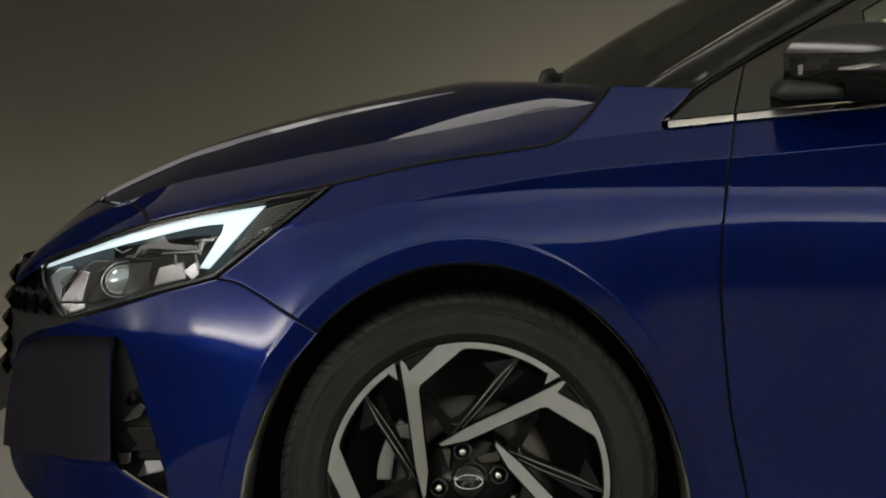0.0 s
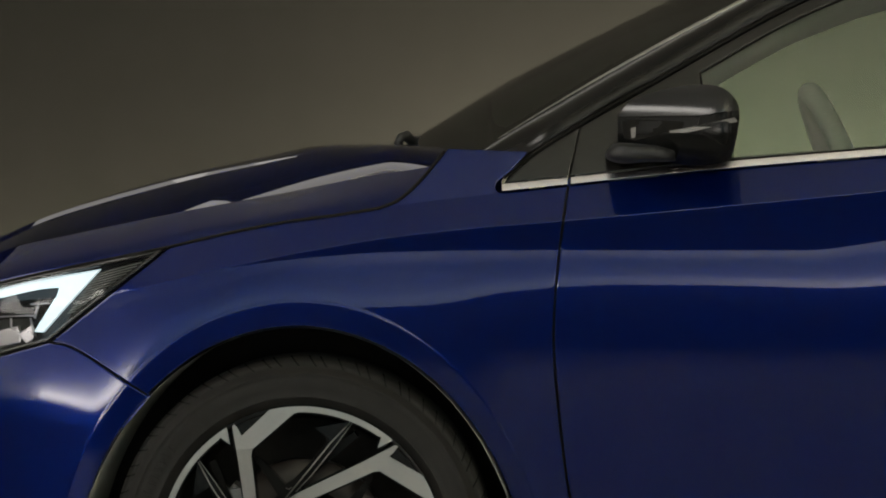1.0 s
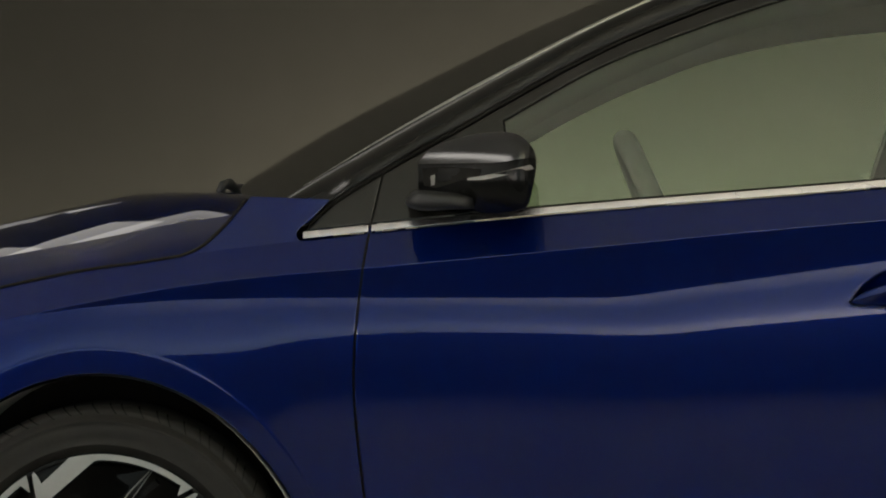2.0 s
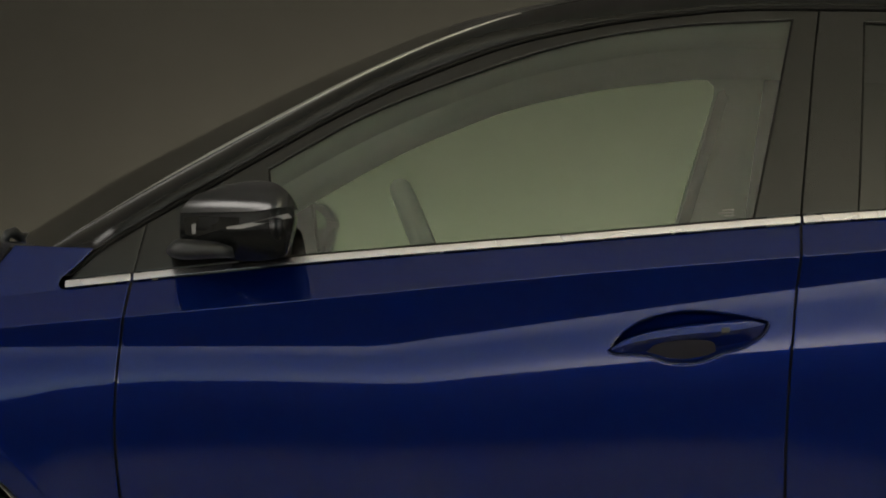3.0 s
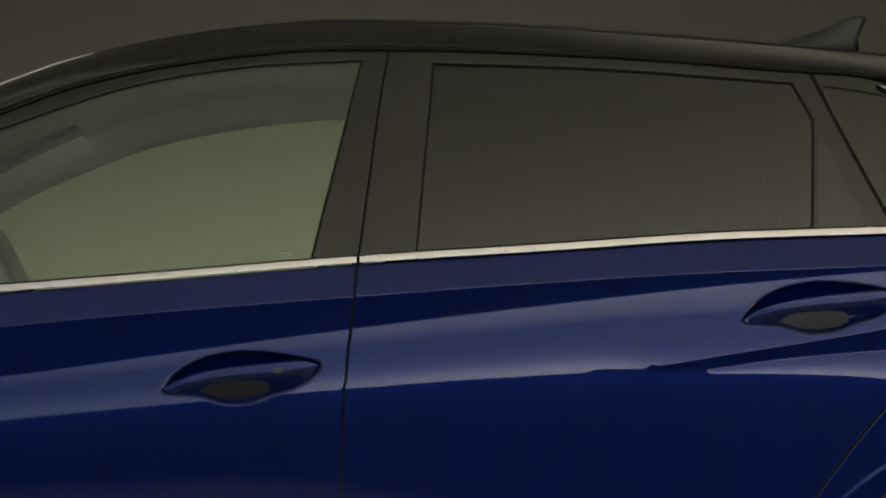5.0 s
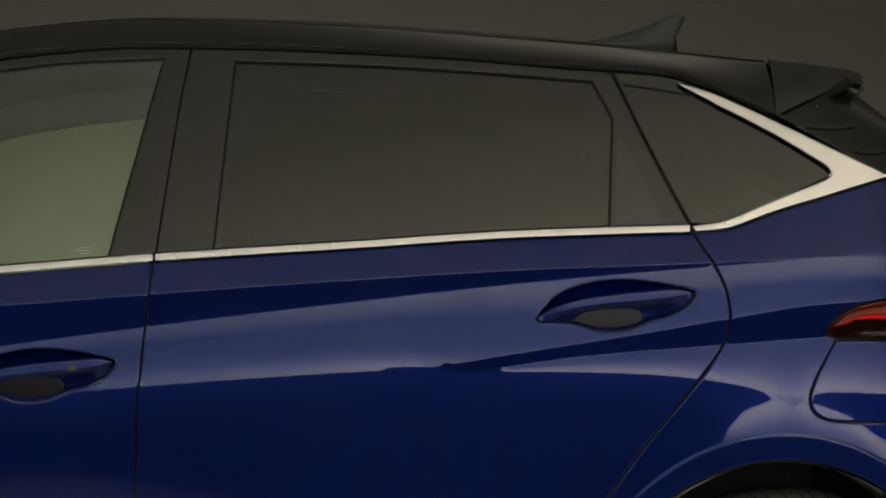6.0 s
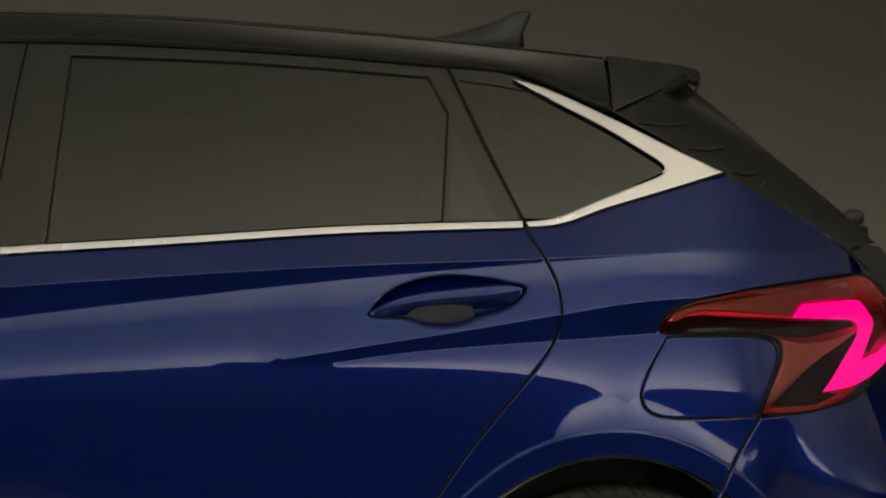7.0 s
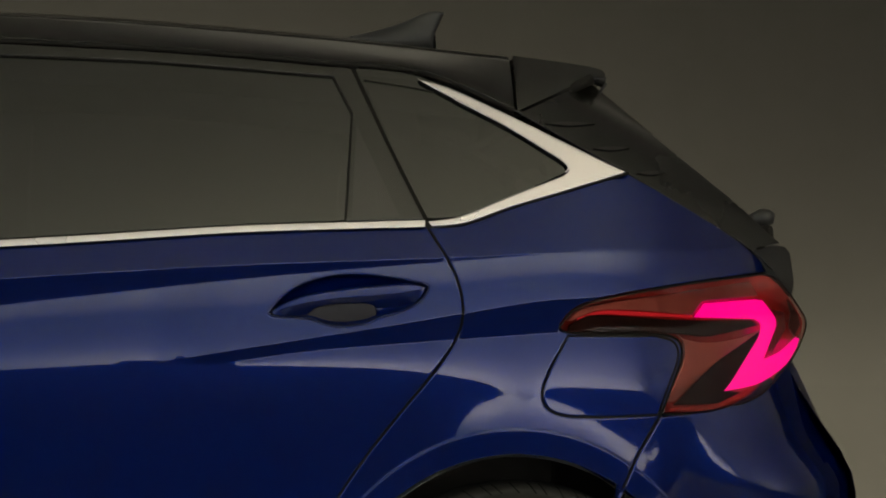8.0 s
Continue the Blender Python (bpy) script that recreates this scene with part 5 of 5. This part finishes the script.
    slot = outline(flow((0.523, 1.010), (0.56, 1.012), (0.620, 1.008)), [(0.618, 0.996), (0.590, 0.991), (0.545, 0.978), (0.526, 0.982)])
    part("camera_slot", on_face(even(slot, 0.008), 0.0010, 0.003), DARK, m, "dark slot in the mirror housing")
    # small pale upright mark in the slot
    part("slot_mark", on_face([(0.537, 0.998), (0.545, 1.000), (0.544, 0.983), (0.538, 0.982)], 0.0024, 0.003, 0.0005), CALIPER, m)
    pts = outline(flow((0.557, 0.972), (0.516, 0.974), (0.502, 0.965), (0.497, 0.956), (0.502, 0.947), (0.525, 0.941), (0.570, 0.943), (0.610, 0.944)), [(0.615, 0.962), (0.58, 0.970)])
    rows = []
    for y, k in ((0.770, 1.0), (0.82, 1.0), (0.855, 1.0), (0.872, 0.97), (0.884, 0.90), (0.893, 0.78), (0.899, 0.58), (0.902, 0.32), (0.9025, 0.08)):
        rows.append([(0.556 + (q[0] - 0.556) * k, s * y, 0.957 + (q[1] - 0.957) * k) for q in pts])
    foot = loft(rows, True)
    bmesh.ops.holes_fill(foot, edges=foot.edges[:])
    part("mirror_foot", foot, PLASTIC, m, "matt black mirror foot on the door")
    part("mirror_glass", slab(outline([np.array((cx + 0.004, cz)) + q * 0.74 for q in ring]), s * 0.787, s * 0.791), MIRROR_CHROME, m, "mirror glass")


def wheel(car, x, y, s):
    """One wheel with tyre, alloy rim, brake; its face looks to side s."""
    e = tagged(new("wheel"), "alloy wheel with machined twisted spokes")
    e.parent = car
    e.location = (x, y, 0.3125)
    f = s  # outward
    tyre = spun([(0.229, f * -0.012), (0.236, f * -0.003), (0.2455, f * 0.0032), (0.2465, f * 0.0050), (0.2490, f * 0.0052), (0.2500, f * 0.0042), (0.262, f * 0.0082), (0.277, f * 0.0078), (0.2835, f * 0.0058), (0.2845, f * 0.0068), (0.2870, f * 0.0060), (0.2880, f * 0.0038), (0.2960, f * -0.0015), (0.2975, f * -0.0055), (0.3010, f * -0.0050), (0.3055, f * -0.0090), (0.3092, f * -0.016), (0.3115, f * -0.032), (0.3125, f * -0.10),
                 (0.3115, f * -0.165), (0.302, f * -0.20), (0.28, f * -0.215), (0.23, f * -0.20)], 120)
    t = part("tyre", tyre, RUBBER, e, "black rubber tyre")
    groove = bmesh.new()
    for k in range(76):
        a = 2 * math.pi * k / 76 + 0.012 * (k % 3)
        q = [(0.2970, f * -0.0040), (0.3010, f * -0.0046), (0.3055, f * -0.0086), (0.3097, f * -0.016), (0.3125, f * -0.04)]
        g = [Vector((r * math.cos(a + 0.012 * j), yy, r * math.sin(a + 0.012 * j))) for j, (r, yy) in enumerate(q)]
        sd = Vector((-math.sin(a), 0, math.cos(a))) * 0.0014
        out = Vector((math.cos(a), f * 0.8, math.sin(a))) * 0.0008
        lo = [groove.verts.new(p + out - sd) for p in g]
        hi = [groove.verts.new(p + out + sd) for p in g]
        for j in range(4):
            groove.faces.new((lo[j], lo[j + 1], hi[j + 1], hi[j]))
    tagged(part("tread", groove, GROOVE, t), kind="stuff")
    rng = random.Random(5)
    for a0, n in ((2.50, 7), (-0.42, 5)):
        for k in range(n):
            a = a0 + 0.05 * k
            c = Vector((0.266 * math.cos(a), f * 0.0092, 0.266 * math.sin(a)))
            bm = box(0, 0, 0, 0.016, 0.0020, rng.uniform(0.003, 0.007))
            bm.transform(Matrix.Translation(c) @ Matrix.Rotation(-a, 4, "Y"))
            part("sidewall_mark", bm, RUBBER, t)
    rim = part("rim", spun([(0.230, f * -0.012), (0.2335, f * -0.003), (0.231, f * 0.0), (0.2265, f * -0.001), (0.2235, f * -0.008), (0.216, f * -0.03), (0.208, f * -0.07), (0.205, f * -0.16), (0.22, f * -0.19)], 96), WHEEL_BLACK, e, "black alloy rim barrel")
    part("rim_lip", spun([(0.2337, f * -0.002), (0.2325, f * 0.0005), (0.2300, f * -0.001), (0.2290, f * -0.004)], 96), WHEEL_BLACK, rim, "dark rim lip")
    # spokes in units of the rim radius, turned five times
    R, c5 = 0.231, 2 * math.pi / 5
    ring = [(1.003 * math.cos(t), 1.003 * math.sin(t)) for t in np.radians(np.linspace(101.6, 49.8, 26))]
    ring += [(0.540, 0.708), (0.566, 0.786)] + [(0.962 * math.cos(t), 0.962 * math.sin(t)) for t in np.radians(np.linspace(55.5, 91, 18))]
    blade = outline([(-0.324, -0.116), (-0.376, 0.10), (-0.448, 0.62), (-0.488, 0.856), (-0.476, 0.876), (-0.448, 0.840), (-0.424, 0.792), (-0.332, 0.876), (-0.226, 0.978)],
                    ring, [(-0.052, 0.952), (-0.348, 0.696), (-0.356, 0.652), (-0.292, 0.08), (-0.308, -0.10)])
    pocket = outline([(-0.470, 0.868), (-0.440, 0.832), (-0.420, 0.806), (-0.335, 0.884), (-0.246, 0.962), (-0.31, 0.945), (-0.40, 0.910)])
    limb = outline([(-0.352, 0.640), (-0.300, 0.622), (-0.08, 0.392), (-0.124, 0.412), (-0.060, 0.340), (-0.144, 0.310)])
    arm = outline([(-0.128, 0.404), (0.076, 0.62), (0.196, 0.760), (0.096, 0.848), (0.35, 0.893), (0.364, 0.880), (0.156, 0.60), (-0.060, 0.340), (-0.144, 0.310)])
    low_arm = outline([(-0.36, 0.0), (-0.62, 0.62), (-0.66, 0.60), (-0.47, 0.10), (-0.44, -0.03)])
    for k in range(5):
        m = Matrix.Rotation(-c5 * k, 4, "Y")

        def turn(bm):
            bm.transform(m)
            return bm
        part("spoke", turn(face(blade, R, f, 0.0008, 0.022, 0.012)), MACHINED, rim, "bright machined twisted spoke")
        part("spoke_side", turn(face(shrink(even([np.array(q, float) for q in blade], 0.05), -0.012), R, f, -0.004, 0.03, 0.014)), WHEEL_BLACK, rim)
        part("rim_pocket", turn(face(pocket, R, f, -0.003, 0.02, 0.0)), WHEEL_BLACK, rim)
        part("dark_spoke", turn(face(limb, R, f, -0.022, 0.03, 0.030)), WHEEL_BLACK, rim, "gloss black inner spoke")
        part("dark_spoke", turn(face(arm, R, f, -0.016, 0.03, 0.034)), WHEEL_BLACK, rim)
        part("dark_spoke", turn(face(low_arm, R, f, -0.026, 0.03, 0.02)), WHEEL_BLACK, rim)
        for edge, r in ((((-0.136, 0.320), (0.04, 0.535), (0.20, 0.735), (0.345, 0.886)), 0.0011), (((-0.11, 0.318), (0.07, 0.510), (0.24, 0.72), (0.358, 0.882)), 0.0007),
                        (((-0.466, 0.866), (-0.36, 0.918), (-0.25, 0.962)), 0.0006), (((-0.12, 0.415), (-0.09, 0.405), (-0.075, 0.42)), 0.0006)):
            line = [(u * R, f * (-0.0155 - 0.034 * max(0, 0.70 - v) if edge[0][1] < 0.5 else -0.002), v * R) for u, v in edge]
            part("spoke_edge", turn(tube(line, r, 5)), MACHINED, rim)
    hub = part("hub", spun([(0.001, f * -0.030), (0.030, f * -0.030), (0.034, f * -0.034), (0.070, f * -0.036), (0.086, f * -0.05), (0.09, f * -0.08)], 48), WHEEL_BLACK, rim, "black wheel centre")
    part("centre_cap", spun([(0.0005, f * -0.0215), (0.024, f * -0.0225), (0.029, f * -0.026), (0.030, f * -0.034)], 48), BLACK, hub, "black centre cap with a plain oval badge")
    part("badge_ring", bent_oval(0.0225, 0.0115, 0.0013, f * -0.0195), MIRROR_CHROME, hub)
    for q in (-0.0075, 0.0075):
        part("badge_stroke", moved(tilted(0.0036, 0.017, 0.0016, 24), (q, f * -0.0200, 0)), MIRROR_CHROME, hub)
    part("badge_stroke", moved(tilted(0.0125, 0.0026, 0.0012, -14), (0, f * -0.0196, 0)), MIRROR_CHROME, hub)
    for k in range(4):
        a = math.radians(12 + 90 * k)
        c = (0.0508 * math.cos(a), 0, 0.0508 * math.sin(a))
        b = part("wheel_bolt", moved(spun([(0.0005, f * -0.020), (0.006, f * -0.0205), (0.0072, f * -0.026), (0.0085, f * -0.036)], 6), c), MIRROR_CHROME, hub, "bright wheel bolt")
        part("bolt_seat", moved(spun([(0.0105, f * -0.034), (0.0125, f * -0.0275), (0.0155, f * -0.0275), (0.0175, f * -0.036)], 24), c), BLACK, hub)
    disc = part("brake_disc", spun([(0.06, f * -0.085), (0.062, f * -0.078), (0.138, f * -0.078), (0.140, f * -0.082), (0.140, f * -0.1), (0.06, f * -0.1)], 64), STEEL, e, "brake disc")
    pts = [(0.153 * math.cos(a), 0.153 * math.sin(a)) for a in np.linspace(2.42, 3.15, 10)] + [(0.128 * math.cos(a), 0.128 * math.sin(a)) for a in np.linspace(3.15, 2.42, 10)]
    bm = slab([np.array(q) for q in pts], f * -0.058, f * -0.115, 0.004)
    part("brake_caliper", bm, CALIPER, e, "grey brake caliper")
    pts = [(-0.128, 0.090), (-0.098, 0.094), (-0.097, 0.066), (-0.118, 0.070)]
    part("caliper_block", slab([np.array(q) for q in pts], f * -0.05, f * -0.10, 0.003), CALIPER, e)
    for q in (((-0.037, 0.055), (-0.030, 0.052), (-0.033, 0.020), (-0.044, 0.052)), ((0.012, 0.040), (0.055, 0.052), (0.050, 0.034), (0.020, 0.030))):
        part("hub_web", slab([np.array(v) for v in q], f * -0.028, f * -0.04, 0.001), STEEL, hub)
    part("wheel_backing", spun([(0.001, f * -0.13), (0.21, f * -0.13)], 48), DARK, e)
    return e


def face(shape, R, f, y_face, thick, drop):
    """A spoke: a flat face near the rim and a flat blade that sinks towards the hub, folded at one line."""
    p = [np.array(q, float) * R for q in shape]
    if area2(p) < 0:
        p = p[::-1]
    bm = bmesh.new()
    fa = bm.faces.new([bm.verts.new((q[0], 0, q[1])) for q in p])
    bmesh.ops.bisect_plane(bm, geom=bm.verts[:] + bm.edges[:] + bm.faces[:], plane_co=(0, 0, 0.70 * R), plane_no=(0, 0, 1))
    top = bm.faces[:]
    rim_edges = [e for e in bm.edges if len(e.link_faces) == 1]
    for v in bm.verts:
        v.co.y = f * (y_face - drop * max(0.0, 0.70 - v.co.z / R))
    low = {}
    for e in rim_edges:
        q = []
        for v in e.verts:
            if v not in low:
                low[v] = bm.verts.new(v.co + Vector((0, -f * thick, 0)))
            q.append(low[v])
        bm.faces.new((e.verts[0], e.verts[1], q[1], q[0]))
    bmesh.ops.recalc_face_normals(bm, faces=bm.faces)
    return bm


def bent_oval(a, b, r, y):
    return tube([(a * math.cos(t), y, b * math.sin(t)) for t in np.linspace(0, 2 * math.pi, 33)], r, 6)


def tilted(w, h, d, deg):
    bm = box(0, 0, 0, w, d, h)
    bm.transform(Matrix.Rotation(radians(deg), 4, "Y"))
    return bm


def wheel_house(car, x, s, a):
    prof = [(q[0], q[1]) for q in arch_line(a, -8, 188, 0.995, 36)]
    bm = loft([[(px, s * yy, pz) for px, pz in prof] for yy in (0.855, 0.80, 0.66, 0.5)])
    part("arch_liner", bm, LINER, car, "black wheel arch liner")
    part("arch_liner_back", slab([np.array(q) for q in prof], s * 0.50, s * 0.49), DARK, car)


def grille(car):
    """Dark patterned grille across the nose."""
    def nose(y, z):
        return -0.854 + 1.25 * abs(y) ** 3 + 0.05 * (z - 0.5) + 0.7 * max(z - 0.5, 0) ** 2 - 0.004 + 0.045 * float(smooth((0.45 - z) / 0.04))
    rows = [[(nose(y, z), y, z) for y in np.linspace(-0.60, 0.60, 41)] for z in np.linspace(0.30, 0.655, 12)]
    g = part("grille", loft(rows), PLASTIC, car, "black patterned radiator grille")
    rows = [[(nose(y, 0.31) + 0.006 + 0.9 * (0.315 - z) ** 2 * 10 * (z < 0.315), y, z) for y in np.linspace(-0.40, 0.40, 31)] for z in np.linspace(0.225, 0.318, 8)]
    bm = loft(rows)
    bmesh.ops.solidify(bm, geom=bm.faces[:], thickness=0.02)
    part("chin_beam", bm, BLUE, car, "deep blue lower bumper beam under the grille")
    for i in range(9):
        for j in range(26):
            y, z = -0.56 + 0.0448 * j + 0.022 * (i % 2), 0.30 + 0.040 * i
            if abs(y) > (0.27 if z < 0.56 else 0.56):
                continue
            x = nose(y, z)
            bm = bmesh.new()
            bmesh.ops.create_cone(bm, cap_ends=True, segments=4, radius1=0.026, radius2=0.006, depth=0.012)
            k = 3.75 * abs(y) ** 2 * (1 if y > 0 else -1)
            bm.transform(Matrix.Translation((x - 0.01, y, z)) @ Matrix.Rotation(math.atan(k), 4, "Z") @ Matrix.Rotation(-math.pi / 2, 4, "Y") @ Matrix.Diagonal((0.75, 1.2, 1, 1)))
            part("grille_stud", bm, BLACK, g)


def cabin(car):
    part("cabin_floor", box(1.55, 0, 0.55, 2.2, 1.36, 0.60, 0.05), DARK, car, "dark cabin tub below the windows")
    part("engine_bay", box(-0.12, 0, 0.60, 0.86, 0.9, 0.36, 0.05), DARK, car)
    rows = [[(0.20 + 0.42 * t, y, 0.90 + 0.055 * math.sin(math.pi * min(1, t * 0.8 + 0.1)) - 0.03 * (abs(y) / 0.65) ** 3) for y in np.linspace(-0.66, 0.66, 15)] for t in np.linspace(0, 1, 10)]
    bm = loft(rows + [[(0.64, y, 0.70) for y in np.linspace(-0.66, 0.66, 15)]])
    part("dashboard", bm, TRIM, car, "dark grey dashboard")
    # steering wheel, nearly edge-on from the side
    c, tilt = Vector((0.940, -0.36, 0.898)), radians(23)
    up, out = Vector((-math.sin(tilt), 0, math.cos(tilt))), Vector((0, 1, 0))
    ring = [c + up * 0.182 * math.cos(a) + out * 0.182 * math.sin(a) for a in np.linspace(0, 2 * math.pi, 41)]
    w = part("steering_wheel", tube(ring, 0.020, 12), LEATHER, car, "grey steering wheel rim")
    part("wheel_boss", tube([c - Vector((0.10, 0, 0.045)), c], [0.05, 0.065], 12), TRIM, w)
    for s in (-1, 1):
        for x0, x1 in ((1.47, 1.53),):
            pts = [(1.404, 0.95), (1.422, 1.02), (1.496, 1.282), (1.494, 1.300), (1.480, 1.312), (1.44, 1.320), (1.44, 1.345), (1.60, 1.345), (1.56, 0.95)] if s > 0 else [(1.475, 0.95), (1.548, 1.345), (1.60, 1.345), (1.56, 0.95)]
            bm = slab(outline(pts), 0, 0.012)
            for v in bm.verts:
                v.co.y = s * (float(upper(v.co.x, v.co.z)) - 0.035 - abs(v.co.y))
            t = part("pillar_trim", bm, LINER, car, "pale grey door pillar trim")
            if s > 0:
                bm = slab(outline([(1.418, 0.98), (1.442, 0.98), (1.524, 1.275), (1.516, 1.292), (1.504, 1.288)]), 0, 0.006)
                for v in bm.verts:
                    v.co.y = float(upper(v.co.x, v.co.z)) - 0.048 - abs(v.co.y)
                part("pillar_seal", bm, TRIM, t, "dark grey door seal")


def wiper(car):
    w = part("wiper", tube([(0.128, -0.12, 0.972), (0.136, -0.115, 0.990), (0.146, -0.10, 0.992), (0.155, -0.09, 0.984), (0.172, -0.07, 0.983), (0.186, -0.05, 0.984)], [0.007, 0.009, 0.011, 0.009, 0.010, 0.007], 8), PLASTIC, car, "black wiper pivot at the screen's foot")
    part("wiper_blade", tube([(0.15, -0.05, 0.985), (0.14, 0.2, 0.985), (0.16, 0.5, 0.972)], 0.006, 6), PLASTIC, w)


def joints(car, s):
    """Black rubber behind the gaps between panels."""
    lines = [(GAP_FRONT, body), (GAP_MIDDLE, body), (GAP_REAR, body),
             (flow((0.437, 0.914), (0.446, 0.955), (0.457, 1.004)), upper), (flow((1.537, 1.008), (1.556, 1.16), (1.572, 1.28), (1.586, 1.366)), upper),
             (flow((2.299, 1.322), (2.359, 1.187), (2.420, 1.056)), upper), (BUMPER_SEAM, body), (flow((2.808, 0.737), (2.771, 0.673), (2.748, 0.623), (2.735, 0.59)), body)]
    for ln, f in lines:
        part("door_seal", tube([(x, s * (float(f(x, z)) - 0.016), z) for x, z in ln], 0.009, 6), DARK, car)


def build_car():
    car = tagged(new("car"), "deep metallic blue hatchback with black roof, lamps lit", "car")
    for s in (-1, 1):
        fender(car, s)
        for front in (True, False):
            d, lens = door(car, s, front)
            tagged(d, "deep metallic blue %s door, closed" % ("front" if front else "rear"))
            handle(d, s, lens, front)
        joints(car, s)
        quarter(car, s)
        rear_bumper(car, s)
        front_bumper(car, s)
        greenhouse(car, s)
        headlamp(car, s)
        tail_lamp(car, s)
        mirror(car, s)
        w = wheel(car, 0.0, s * 0.862, s)
        copy_thing(w, Matrix.Translation((2.575, s * 0.862, 0.3125)) @ Matrix.Rotation(0.5, 4, "Y"))
        wheel_house(car, 0.0, s, FRONT_ARCH)
        wheel_house(car, 2.58, s, REAR_ARCH)
        sill = outline([(0.38, 0.215), (2.2, 0.215), (2.2, 0.15), (0.38, 0.15)])
        skin("sill", sill, lambda x, z: body(x, 0.25) - 0.012 + 0 * z, PLASTIC, car, s, step=0.05, depth=0.05, label="black side sill")
    roof(car)
    bonnet(car)
    rear_end(car)
    antenna(car)
    grille(car)
    cabin(car)
    wiper(car)
    return car


build_car()
